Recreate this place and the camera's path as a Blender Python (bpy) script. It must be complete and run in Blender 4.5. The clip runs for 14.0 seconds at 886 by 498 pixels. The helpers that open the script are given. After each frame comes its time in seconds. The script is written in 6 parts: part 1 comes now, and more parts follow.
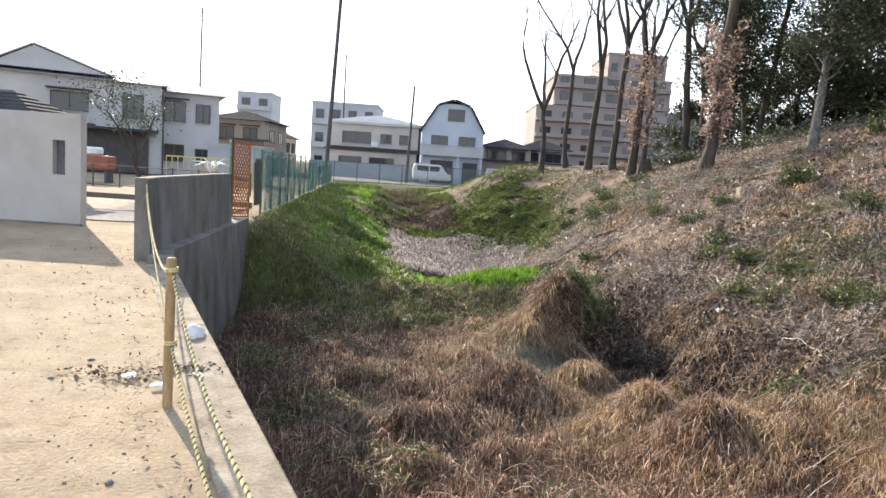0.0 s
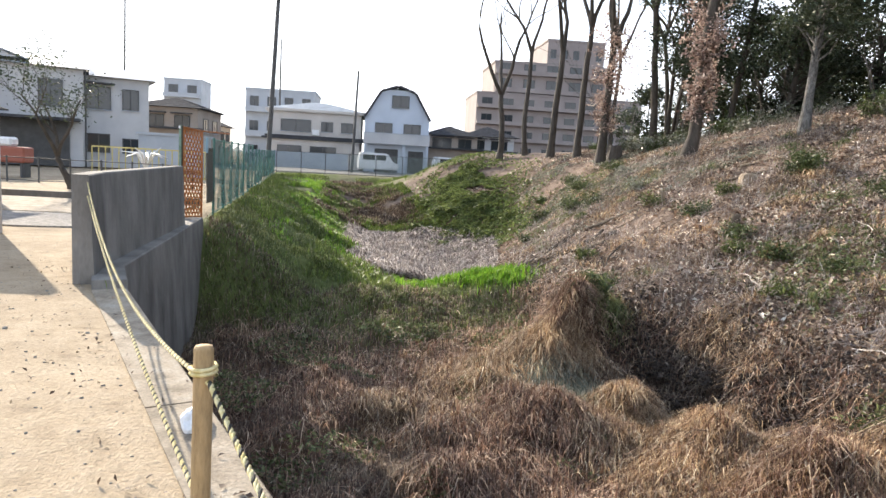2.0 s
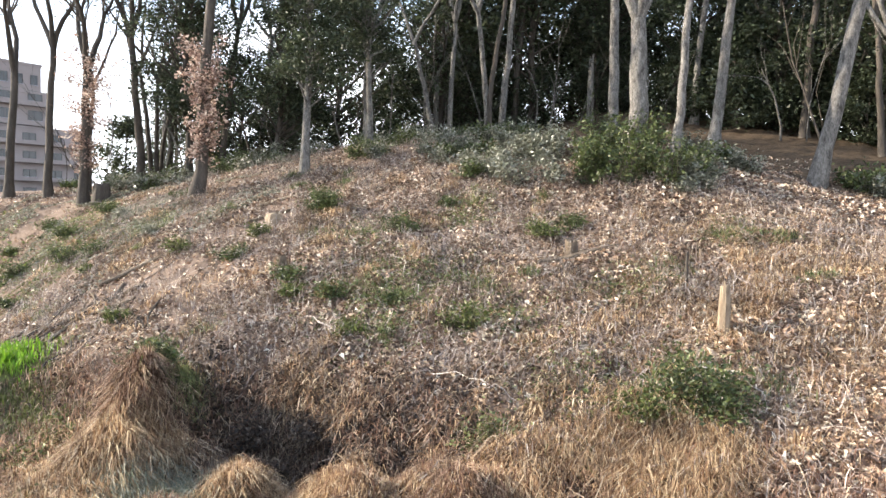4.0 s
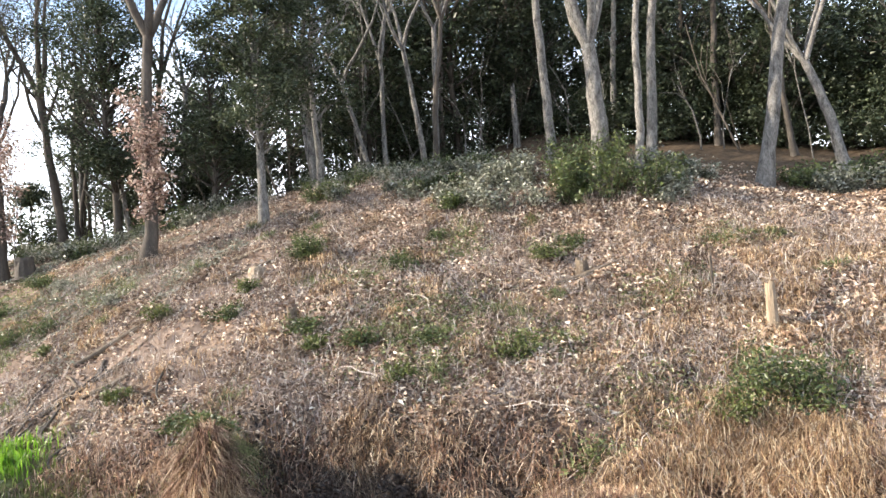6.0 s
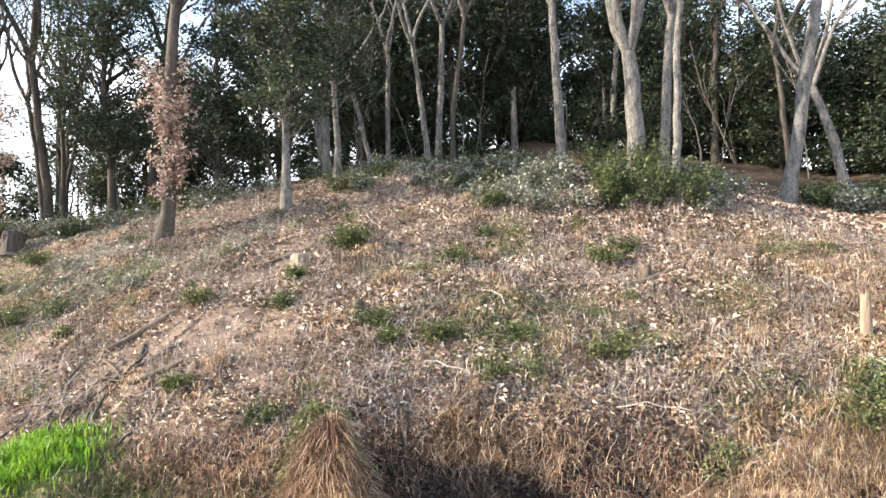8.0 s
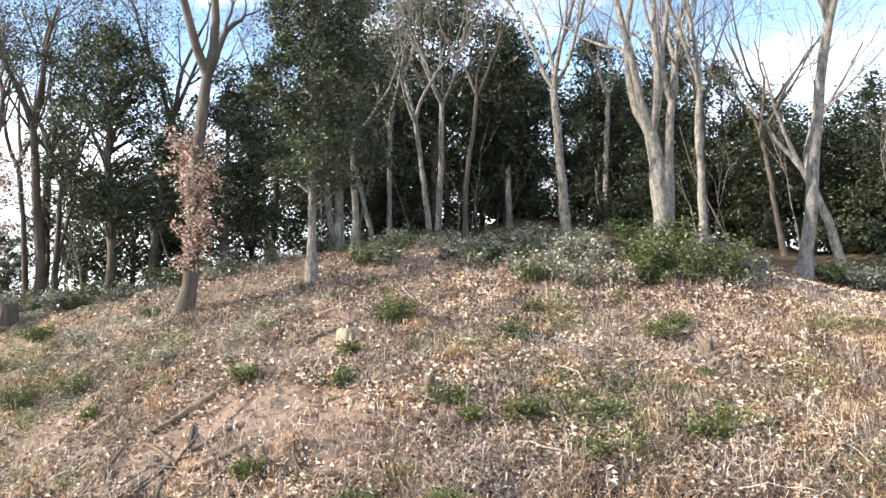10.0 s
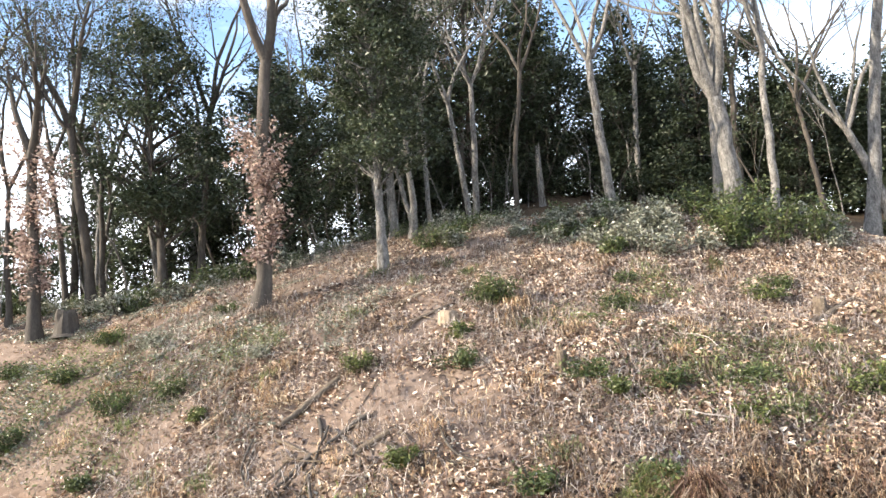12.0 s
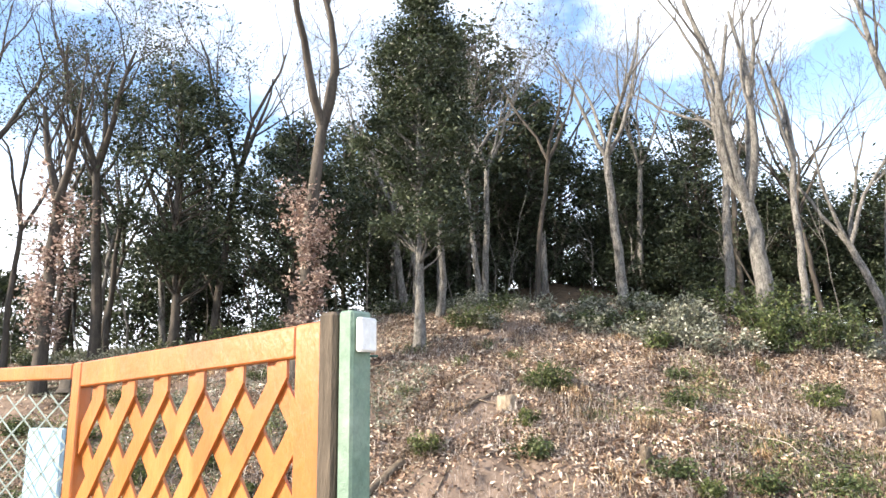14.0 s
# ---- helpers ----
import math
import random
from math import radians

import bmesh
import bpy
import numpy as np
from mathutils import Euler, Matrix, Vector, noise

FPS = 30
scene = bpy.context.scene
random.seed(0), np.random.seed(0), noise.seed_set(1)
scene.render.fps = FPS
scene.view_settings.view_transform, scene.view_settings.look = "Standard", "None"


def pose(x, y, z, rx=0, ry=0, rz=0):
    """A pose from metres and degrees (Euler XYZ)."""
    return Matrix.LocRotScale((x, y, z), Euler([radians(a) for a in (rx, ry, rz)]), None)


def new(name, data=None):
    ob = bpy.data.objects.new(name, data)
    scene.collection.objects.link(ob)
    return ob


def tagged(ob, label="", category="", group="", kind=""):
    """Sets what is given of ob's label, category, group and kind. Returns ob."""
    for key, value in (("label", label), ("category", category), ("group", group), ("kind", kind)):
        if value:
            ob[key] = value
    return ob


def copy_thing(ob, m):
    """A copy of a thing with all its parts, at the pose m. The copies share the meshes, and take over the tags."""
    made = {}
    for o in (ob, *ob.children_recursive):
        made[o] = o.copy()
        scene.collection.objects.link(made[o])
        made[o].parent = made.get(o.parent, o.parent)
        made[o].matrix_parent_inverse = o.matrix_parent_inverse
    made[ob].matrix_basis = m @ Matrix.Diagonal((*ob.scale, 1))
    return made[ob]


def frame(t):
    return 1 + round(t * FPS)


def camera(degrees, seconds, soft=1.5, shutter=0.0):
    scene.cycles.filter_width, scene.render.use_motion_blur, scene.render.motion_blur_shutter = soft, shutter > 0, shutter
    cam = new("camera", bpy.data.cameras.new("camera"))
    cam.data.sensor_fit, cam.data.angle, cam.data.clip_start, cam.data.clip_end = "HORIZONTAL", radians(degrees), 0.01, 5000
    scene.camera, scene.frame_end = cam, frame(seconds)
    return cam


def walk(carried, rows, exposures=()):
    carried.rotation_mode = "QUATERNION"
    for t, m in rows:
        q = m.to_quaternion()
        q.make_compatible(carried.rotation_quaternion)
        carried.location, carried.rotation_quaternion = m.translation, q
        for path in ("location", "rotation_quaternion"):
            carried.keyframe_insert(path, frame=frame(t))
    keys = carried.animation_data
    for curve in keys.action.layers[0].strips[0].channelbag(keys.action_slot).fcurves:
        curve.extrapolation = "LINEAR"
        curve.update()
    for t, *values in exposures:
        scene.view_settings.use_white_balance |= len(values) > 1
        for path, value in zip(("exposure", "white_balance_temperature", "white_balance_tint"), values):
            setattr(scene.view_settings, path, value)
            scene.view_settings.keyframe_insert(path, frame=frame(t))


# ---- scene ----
cam = camera(66.5, 14.0)
METRES, EYE, TILT, LEAN, TURN = 17.0, 1.6, -6.7, -3.9, 0.0
ROWS = [
    (0.0, 0.0, 0.0, 0.0, 0.0, 0.0, -0.0),
    (0.5, -0.0145, 0.0278, 0.0014, 0.57, 0.77, 0.48),
    (1.0, -0.0323, 0.0563, 0.0054, 1.25, 0.8, 2.38),
    (1.5, -0.046, 0.0887, 0.0094, -2.26, 0.21, 1.68),
    (2.0, -0.0655, 0.1183, 0.0151, -5.46, -1.03, 1.23),
    (2.5, -0.0797, 0.1485, 0.0193, -12.68, -2.81, 0.49),
    (3.0, -0.0915, 0.1711, 0.0284, -24.62, -2.28, 0.3),
    (3.5, -0.1064, 0.1942, 0.0359, -41.24, -1.89, 1.79),
    (6.0, -0.2012, 0.3437, 0.0624, -58.69, 0.11, 12.66),
    (6.5, -0.215, 0.379, 0.0649, -59.87, -3.09, 12.45),
    (7.0, -0.2275, 0.4182, 0.0722, -60.87, -2.47, 12.32),
    (7.5, -0.2435, 0.4546, 0.076, -62.94, -1.31, 12.08),
    (8.0, -0.2589, 0.4886, 0.0826, -64.1, -0.7, 9.48),
    (8.5, -0.2717, 0.5226, 0.0915, -67.75, 3.32, 9.05),
    (9.0, -0.2799, 0.557, 0.0954, -67.9, 5.04, 8.04),
    (11.5, -0.3197, 0.7317, 0.1122, -70.21, 4.26, 12.12),
    (12.0, -0.3252, 0.7706, 0.1169, -70.03, 3.93, 12.72),
    (12.5, -0.3332, 0.8031, 0.1213, -70.98, 3.19, 12.29),
    (13.0, -0.3378, 0.841, 0.1256, -71.69, 1.91, 10.88),
    (13.5, -0.3457, 0.8726, 0.1359, -74.9, 3.32, 8.99),
    (14.0, -0.3528, 0.9061, 0.1452, -74.58, 9.71, 8.42),
]
walk(cam, [(t, pose(0, 0, EYE, TILT, LEAN, TURN) @ pose(METRES * x, METRES * y, METRES * z, 90 + pitch, roll, yaw)) for t, x, y, z, yaw, pitch, roll in ROWS], exposures=((0.0, 1.08), (2.0, 1.14), (3.0, 1.35), (3.5, 1.45), (6.0, 1.58), (9.0, 1.66), (12.5, 1.58), (14.0, 1.52)))

# ---- world and light ----
SUN_AZ, SUN_EL = math.atan2(-0.54, 0.84), radians(23)
to_sun = Vector((math.sin(SUN_AZ) * math.cos(SUN_EL), math.cos(SUN_AZ) * math.cos(SUN_EL), math.sin(SUN_EL)))
sun = new("sun", bpy.data.lights.new("sun", "SUN"))
sun.data.energy, sun.data.angle, sun.data.color = 5.0, radians(0.6), (1.0, 0.88, 0.72)
sun.matrix_world = Matrix.Translation((0, 0, 40)) @ to_sun.to_track_quat("Z", "Y").to_matrix().to_4x4()
scene.view_settings.exposure = 0.85

world = bpy.data.worlds.new("sky")
scene.world = world
world.use_nodes = True
wt = world.node_tree
bg = wt.nodes["Background"]
sky = wt.nodes.new("ShaderNodeTexSky")
sky.sky_type, sky.sun_disc = "NISHITA", False
sky.sun_elevation, sky.sun_rotation = SUN_EL, SUN_AZ % (2 * math.pi)
sky.air_density, sky.dust_density, sky.ozone_density = 1.0, 0.8, 2.0
tc = wt.nodes.new("ShaderNodeTexCoord")
mp = wt.nodes.new("ShaderNodeMapping")
mp.inputs["Scale"].default_value = (1.0, 1.0, 2.6)
mp.inputs["Location"].default_value = (0.3, 0.1, 0.0)
cn = wt.nodes.new("ShaderNodeTexNoise")
cn.inputs["Scale"].default_value, cn.inputs["Detail"].default_value, cn.inputs["Roughness"].default_value = 2.2, 6, 0.55
cr = wt.nodes.new("ShaderNodeValToRGB")
cr.color_ramp.elements[0].position, cr.color_ramp.elements[1].position = 0.46, 0.72
mx = wt.nodes.new("ShaderNodeMix")
mx.data_type = "RGBA"
wt.links.new(tc.outputs["Generated"], mp.inputs["Vector"])
wt.links.new(mp.outputs["Vector"], cn.inputs["Vector"])
wt.links.new(cn.outputs["Fac"], cr.inputs["Fac"])
sx = wt.nodes.new("ShaderNodeSeparateXYZ")
wt.links.new(tc.outputs["Generated"], sx.inputs[0])
hz = wt.nodes.new("ShaderNodeMapRange")
hz.interpolation_type = "SMOOTHSTEP"
hz.inputs["From Min"].default_value, hz.inputs["From Max"].default_value = 0.1, 0.4
hz.inputs["To Min"].default_value, hz.inputs["To Max"].default_value = 0.85, 0.0
wt.links.new(sx.outputs[2], hz.inputs["Value"])
mxf = wt.nodes.new("ShaderNodeMath")
mxf.operation, mxf.use_clamp = "ADD", True
wt.links.new(cr.outputs["Color"], mxf.inputs[0])
wt.links.new(hz.outputs[0], mxf.inputs[1])
wt.links.new(mxf.outputs[0], mx.inputs[0])
wt.links.new(sky.outputs["Color"], mx.inputs[6])
mx.inputs[7].default_value = (7.5, 7.8, 8.4, 1)
wt.links.new(mx.outputs[2], bg.inputs["Color"])
bg.inputs["Strength"].default_value = 0.15

# ---- materials ----


def ramp_node(nt, stops):
    r = nt.nodes.new("ShaderNodeValToRGB")
    while len(r.color_ramp.elements) < len(stops):
        r.color_ramp.elements.new(0.5)
    for e, (p, c) in zip(r.color_ramp.elements, stops):
        e.position, e.color = p, (*c, 1)
    return r


def noise_node(nt, scale, detail=4, rough=0.6, vec=None, dist=0.0):
    n = nt.nodes.new("ShaderNodeTexNoise")
    n.inputs["Scale"].default_value, n.inputs["Detail"].default_value = scale, detail
    n.inputs["Roughness"].default_value, n.inputs["Distortion"].default_value = rough, dist
    if vec:
        nt.links.new(vec, n.inputs["Vector"])
    return n


def mix_node(nt, fac, a, b, mode="MIX"):
    m = nt.nodes.new("ShaderNodeMix")
    m.data_type, m.blend_type = "RGBA", mode
    for sock, v in ((m.inputs[0], fac), (m.inputs[6], a), (m.inputs[7], b)):
        if isinstance(v, (int, float)):
            sock.default_value = v
        elif isinstance(v, tuple):
            sock.default_value = (*v, 1)
        else:
            nt.links.new(v, sock)
    return m


def surface(name, stops, scale=3.0, fine=40.0, rough=0.85, bump=0.3, metal=0.0, stretch=(1, 1, 1), detail_dark=0.6, spec=0.3, bump_size=0.02):
    """A rough surface: colours by a large noise, grain by a fine one, and relief from both."""
    m = bpy.data.materials.new(name)
    m.use_nodes = True
    nt = m.node_tree
    b = nt.nodes["Principled BSDF"]
    c = nt.nodes.new("ShaderNodeTexCoord")
    mp = nt.nodes.new("ShaderNodeMapping")
    mp.inputs["Scale"].default_value = stretch
    nt.links.new(c.outputs["Object"], mp.inputs["Vector"])
    n1 = noise_node(nt, scale, 5, 0.6, mp.outputs["Vector"])
    n2 = noise_node(nt, fine, 4, 0.7, mp.outputs["Vector"])
    r = ramp_node(nt, stops)
    nt.links.new(n1.outputs["Fac"], r.inputs["Fac"])
    r2 = ramp_node(nt, [(0.3, (detail_dark,) * 3), (0.65, (1.0, 1.0, 1.0))])
    nt.links.new(n2.outputs["Fac"], r2.inputs["Fac"])
    mul = mix_node(nt, 1.0, r.outputs["Color"], r2.outputs["Color"], "MULTIPLY")
    nt.links.new(mul.outputs[2], b.inputs["Base Color"])
    b.inputs["Roughness"].default_value, b.inputs["Metallic"].default_value = rough, metal
    b.inputs["Specular IOR Level"].default_value = spec
    if bump:
        bp = nt.nodes.new("ShaderNodeBump")
        bp.inputs["Strength"].default_value, bp.inputs["Distance"].default_value = bump, bump_size
        add = nt.nodes.new("ShaderNodeMath")
        add.operation = "ADD"
        nt.links.new(n1.outputs["Fac"], add.inputs[0])
        nt.links.new(n2.outputs["Fac"], add.inputs[1])
        nt.links.new(add.outputs[0], bp.inputs["Height"])
        nt.links.new(bp.outputs["Normal"], b.inputs["Normal"])
    return m


def leafy(name, stops, translucent=0.35, rough=0.5, spec=0.4):
    """Leaves or blades: one colour for each piece, by Random Per Island, with light through them."""
    m = bpy.data.materials.new(name)
    m.use_nodes = True
    nt = m.node_tree
    b = nt.nodes["Principled BSDF"]
    g = nt.nodes.new("ShaderNodeNewGeometry")
    r = ramp_node(nt, stops)
    nt.links.new(g.outputs["Random Per Island"], r.inputs["Fac"])
    c = nt.nodes.new("ShaderNodeTexCoord")
    n = noise_node(nt, 0.9, 3, 0.6, c.outputs["Object"])
    r2 = ramp_node(nt, [(0.35, (0.65, 0.65, 0.65)), (0.65, (1.15, 1.15, 1.1))])
    nt.links.new(n.outputs["Fac"], r2.inputs["Fac"])
    mul = mix_node(nt, 1.0, r.outputs["Color"], r2.outputs["Color"], "MULTIPLY")
    nt.links.new(mul.outputs[2], b.inputs["Base Color"])
    b.inputs["Roughness"].default_value, b.inputs["Specular IOR Level"].default_value = rough, spec
    t = nt.nodes.new("ShaderNodeBsdfTranslucent")
    nt.links.new(mul.outputs[2], t.inputs["Color"])
    mx = nt.nodes.new("ShaderNodeMixShader")
    mx.inputs[0].default_value = translucent
    nt.links.new(b.outputs[0], mx.inputs[1])
    nt.links.new(t.outputs[0], mx.inputs[2])
    nt.links.new(mx.outputs[0], nt.nodes["Material Output"].inputs["Surface"])
    return m


M = {}
M["concrete"] = surface("concrete", [(0.3, (0.11, 0.10, 0.09)), (0.5, (0.19, 0.178, 0.16)), (0.72, (0.28, 0.265, 0.24))], 2.0, 30, 0.9, 0.35, stretch=(1, 1, 0.35), detail_dark=0.8)
M["old_concrete"] = surface("old_concrete", [(0.3, (0.22, 0.18, 0.13)), (0.5, (0.36, 0.30, 0.225)), (0.75, (0.46, 0.41, 0.33))], 5, 45, 0.92, 0.4)
M["white_wall"] = surface("white_wall", [(0.25, (0.40, 0.375, 0.34)), (0.5, (0.48, 0.455, 0.42)), (0.8, (0.53, 0.51, 0.48))], 1.4, 60, 0.85, 0.15, detail_dark=0.9)
M["roof_tile"] = surface("roof_tile", [(0.3, (0.05, 0.05, 0.055)), (0.7, (0.10, 0.10, 0.105))], 3, 30, 0.95, 0.2, spec=0.05)
M["roof_pale"] = surface("roof_pale", [(0.3, (0.30, 0.32, 0.34)), (0.7, (0.42, 0.44, 0.46))], 3, 30, 0.35, 0.1)
M["render_white"] = surface("render_white", [(0.3, (0.42, 0.42, 0.43)), (0.7, (0.52, 0.52, 0.52))], 0.6, 20, 0.85, 0.1, detail_dark=0.93)
M["render_blue"] = surface("render_blue", [(0.3, (0.44, 0.49, 0.56)), (0.7, (0.51, 0.56, 0.63))], 0.6, 20, 0.8, 0.1, detail_dark=0.93)
M["render_cream"] = surface("render_cream", [(0.3, (0.5, 0.46, 0.42)), (0.7, (0.6, 0.56, 0.52))], 0.6, 20, 0.85, 0.1, detail_dark=0.9)
M["render_brown"] = surface("render_brown", [(0.3, (0.30, 0.25, 0.21)), (0.7, (0.4, 0.34, 0.29))], 0.6, 20, 0.85, 0.1, detail_dark=0.9)
M["render_pink"] = surface("render_pink", [(0.3, (0.25, 0.215, 0.205)), (0.7, (0.31, 0.27, 0.255))], 0.3, 10, 0.85, 0.1, detail_dark=0.9)
M["grey_panel"] = surface("grey_panel", [(0.3, (0.33, 0.36, 0.4)), (0.7, (0.42, 0.45, 0.49))], 0.8, 20, 0.6, 0.1, detail_dark=0.9)
M["dark_frame"] = surface("dark_frame", [(0.3, (0.06, 0.06, 0.06)), (0.7, (0.1, 0.1, 0.1))], 3, 40, 0.5, 0.05)
M["curtain"] = surface("curtain", [(0.3, (0.14, 0.14, 0.15)), (0.7, (0.22, 0.22, 0.23))], 2, 30, 0.9, 0.0)
M["wood_fresh"] = surface("wood_fresh", [(0.3, (0.32, 0.09, 0.016)), (0.55, (0.42, 0.135, 0.026)), (0.75, (0.54, 0.23, 0.07))], 6, 70, 0.36, 0.15, stretch=(1, 1, 0.3), detail_dark=0.8, spec=0.7)
M["wood_stake"] = surface("wood_stake", [(0.3, (0.38, 0.25, 0.12)), (0.7, (0.52, 0.37, 0.19))], 5, 60, 0.75, 0.3, stretch=(1, 1, 0.2))
M["wood_old"] = surface("wood_old", [(0.3, (0.07, 0.055, 0.04)), (0.7, (0.15, 0.12, 0.09))], 6, 60, 0.9, 0.5, stretch=(1, 1, 0.2))
M["wood_pale"] = surface("wood_pale", [(0.3, (0.22, 0.16, 0.11)), (0.7, (0.46, 0.37, 0.26))], 9, 50, 0.85, 0.8, stretch=(1, 1, 0.2))
M["bark_pale"] = surface("bark_pale", [(0.32, (0.075, 0.07, 0.062)), (0.5, (0.19, 0.178, 0.162)), (0.72, (0.31, 0.295, 0.27))], 9, 36, 0.9, 1.0, stretch=(1, 1, 0.4), bump_size=0.03, detail_dark=0.5)
M["bark_dark"] = surface("bark_dark", [(0.3, (0.05, 0.042, 0.035)), (0.6, (0.10, 0.085, 0.07)), (0.8, (0.17, 0.14, 0.12))], 4, 30, 0.9, 0.9, stretch=(1, 1, 0.3))
M["fallen_wood"] = surface("fallen_wood", [(0.3, (0.08, 0.06, 0.045)), (0.6, (0.18, 0.14, 0.10)), (0.8, (0.32, 0.27, 0.2))], 6, 40, 0.9, 0.8)
M["green_paint"] = surface("green_paint", [(0.3, (0.09, 0.15, 0.11)), (0.5, (0.16, 0.24, 0.18)), (0.7, (0.24, 0.31, 0.25))], 8, 60, 0.6, 0.2, detail_dark=0.7)
M["pole_metal"] = surface("pole_metal", [(0.3, (0.07, 0.07, 0.07)), (0.7, (0.12, 0.115, 0.11))], 4, 60, 0.6, 0.1)
M["wire"] = surface("wire", [(0.3, (0.2, 0.25, 0.24)), (0.7, (0.3, 0.36, 0.34))], 4, 60, 0.5, 0.0)
M["net_green"] = surface("net_green", [(0.3, (0.06, 0.17, 0.14)), (0.7, (0.10, 0.25, 0.21))], 4, 60, 0.7, 0.0)
M["yellow_paint"] = surface("yellow_paint", [(0.3, (0.5, 0.4, 0.14)), (0.7, (0.62, 0.52, 0.2))], 4, 60, 0.5, 0.0, detail_dark=0.85)
M["red_paint"] = surface("red_paint", [(0.3, (0.28, 0.09, 0.06)), (0.7, (0.36, 0.13, 0.09))], 4, 60, 0.6, 0.0, detail_dark=0.85)
M["white_plastic"] = surface("white_plastic", [(0.3, (0.7, 0.7, 0.7)), (0.7, (0.82, 0.82, 0.8))], 6, 60, 0.45, 0.3, detail_dark=0.85)
M["car_paint"] = surface("car_paint", [(0.3, (0.6, 0.62, 0.63)), (0.7, (0.68, 0.7, 0.7))], 2, 60, 0.3, 0.0, detail_dark=0.97, spec=0.5)
M["rubber"] = surface("rubber", [(0.3, (0.02, 0.02, 0.02)), (0.7, (0.035, 0.035, 0.035))], 8, 60, 0.85, 0.1)
M["sign_blue"] = surface("sign_blue", [(0.3, (0.26, 0.42, 0.52)), (0.7, (0.38, 0.55, 0.66))], 3, 60, 0.5, 0.05, detail_dark=0.9)
M["asphalt"] = surface("asphalt", [(0.3, (0.13, 0.125, 0.12)), (0.7, (0.19, 0.185, 0.175))], 1, 80, 0.9, 0.2)
M["gravel"] = surface("gravel", [(0.3, (0.16, 0.15, 0.14)), (0.5, (0.28, 0.26, 0.24)), (0.7, (0.42, 0.4, 0.36))], 12, 70, 0.95, 0.6)
M["rope_yellow"] = surface("rope_yellow", [(0.4, (0.62, 0.5, 0.2)), (0.6, (0.75, 0.66, 0.38))], 30, 90, 0.7, 0.2, detail_dark=0.85)
M["rope_black"] = surface("rope_black", [(0.4, (0.03, 0.03, 0.03)), (0.6, (0.08, 0.07, 0.05))], 30, 90, 0.7, 0.2)
glass = bpy.data.materials.new("window_glass")
glass.use_nodes = True
gb = glass.node_tree.nodes["Principled BSDF"]
gb.inputs["Base Color"].default_value = (0.03, 0.035, 0.04, 1)
gb.inputs["Roughness"].default_value = 0.06
M["glass"] = glass

M["leaf_dark"] = leafy("leaf_dark", [(0.0, (0.026, 0.036, 0.02)), (0.5, (0.048, 0.064, 0.034)), (0.85, (0.078, 0.098, 0.055)), (1.0, (0.14, 0.16, 0.10))], 0.3, 0.45, 0.4)
M["leaf_mid"] = leafy("leaf_mid", [(0.0, (0.04, 0.058, 0.022)), (0.6, (0.085, 0.115, 0.038)), (1.0, (0.19, 0.21, 0.085))], 0.3, 0.42)
M["leaf_shrub"] = leafy("leaf_shrub", [(0.0, (0.05, 0.068, 0.02)), (0.6, (0.12, 0.148, 0.045)), (1.0, (0.27, 0.29, 0.11))], 0.35, 0.45)
M["leaf_grey"] = leafy("leaf_grey", [(0.0, (0.09, 0.10, 0.065)), (0.45, (0.19, 0.20, 0.14)), (0.8, (0.34, 0.34, 0.27)), (1.0, (0.5, 0.49, 0.42))], 0.25, 0.35, 0.6)
M["leaf_brown"] = leafy("leaf_brown", [(0.0, (0.16, 0.10, 0.085)), (0.45, (0.34, 0.235, 0.20)), (0.8, (0.52, 0.40, 0.34)), (1.0, (0.68, 0.57, 0.49))], 0.4, 0.55)
M["litter"] = leafy("litter", [(0.0, (0.055, 0.035, 0.026)), (0.25, (0.20, 0.125, 0.09)), (0.55, (0.43, 0.295, 0.215)), (0.75, (0.62, 0.475, 0.37)), (0.9, (0.80, 0.69, 0.56)), (1.0, (0.90, 0.84, 0.74))], 0.12, 0.45)
M["straw"] = leafy("straw", [(0.0, (0.10, 0.06, 0.035)), (0.3, (0.28, 0.17, 0.10)), (0.65, (0.50, 0.34, 0.20)), (0.9, (0.72, 0.56, 0.37)), (1.0, (0.85, 0.75, 0.58))], 0.3, 0.55)
M["straw_red"] = leafy("straw_red", [(0.0, (0.05, 0.028, 0.02)), (0.35, (0.17, 0.088, 0.06)), (0.7, (0.38, 0.225, 0.15)), (1.0, (0.74, 0.58, 0.43))], 0.28, 0.6)
# dead brown bracken, with the hollow's shadow also put into its colour
M["bracken_shade"] = leafy("bracken_shade", [(0.0, (0.02, 0.014, 0.012)), (0.6, (0.06, 0.042, 0.032)), (0.93, (0.12, 0.09, 0.07)), (1.0, (0.32, 0.27, 0.22))], 0.15, 0.7)
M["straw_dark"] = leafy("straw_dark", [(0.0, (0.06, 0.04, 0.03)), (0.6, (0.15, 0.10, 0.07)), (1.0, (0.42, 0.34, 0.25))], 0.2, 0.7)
M["weed"] = leafy("weed", [(0.0, (0.05, 0.065, 0.025)), (0.5, (0.13, 0.16, 0.06)), (1.0, (0.28, 0.30, 0.13))], 0.3, 0.5)
M["ivy"] = leafy("ivy", [(0.0, (0.05, 0.07, 0.022)), (0.5, (0.12, 0.155, 0.045)), (1.0, (0.26, 0.31, 0.11))], 0.4, 0.5)
M["grass_green"] = leafy("grass_green", [(0.0, (0.06, 0.09, 0.02)), (0.5, (0.12, 0.17, 0.035)), (1.0, (0.23, 0.29, 0.075))], 0.4, 0.5)
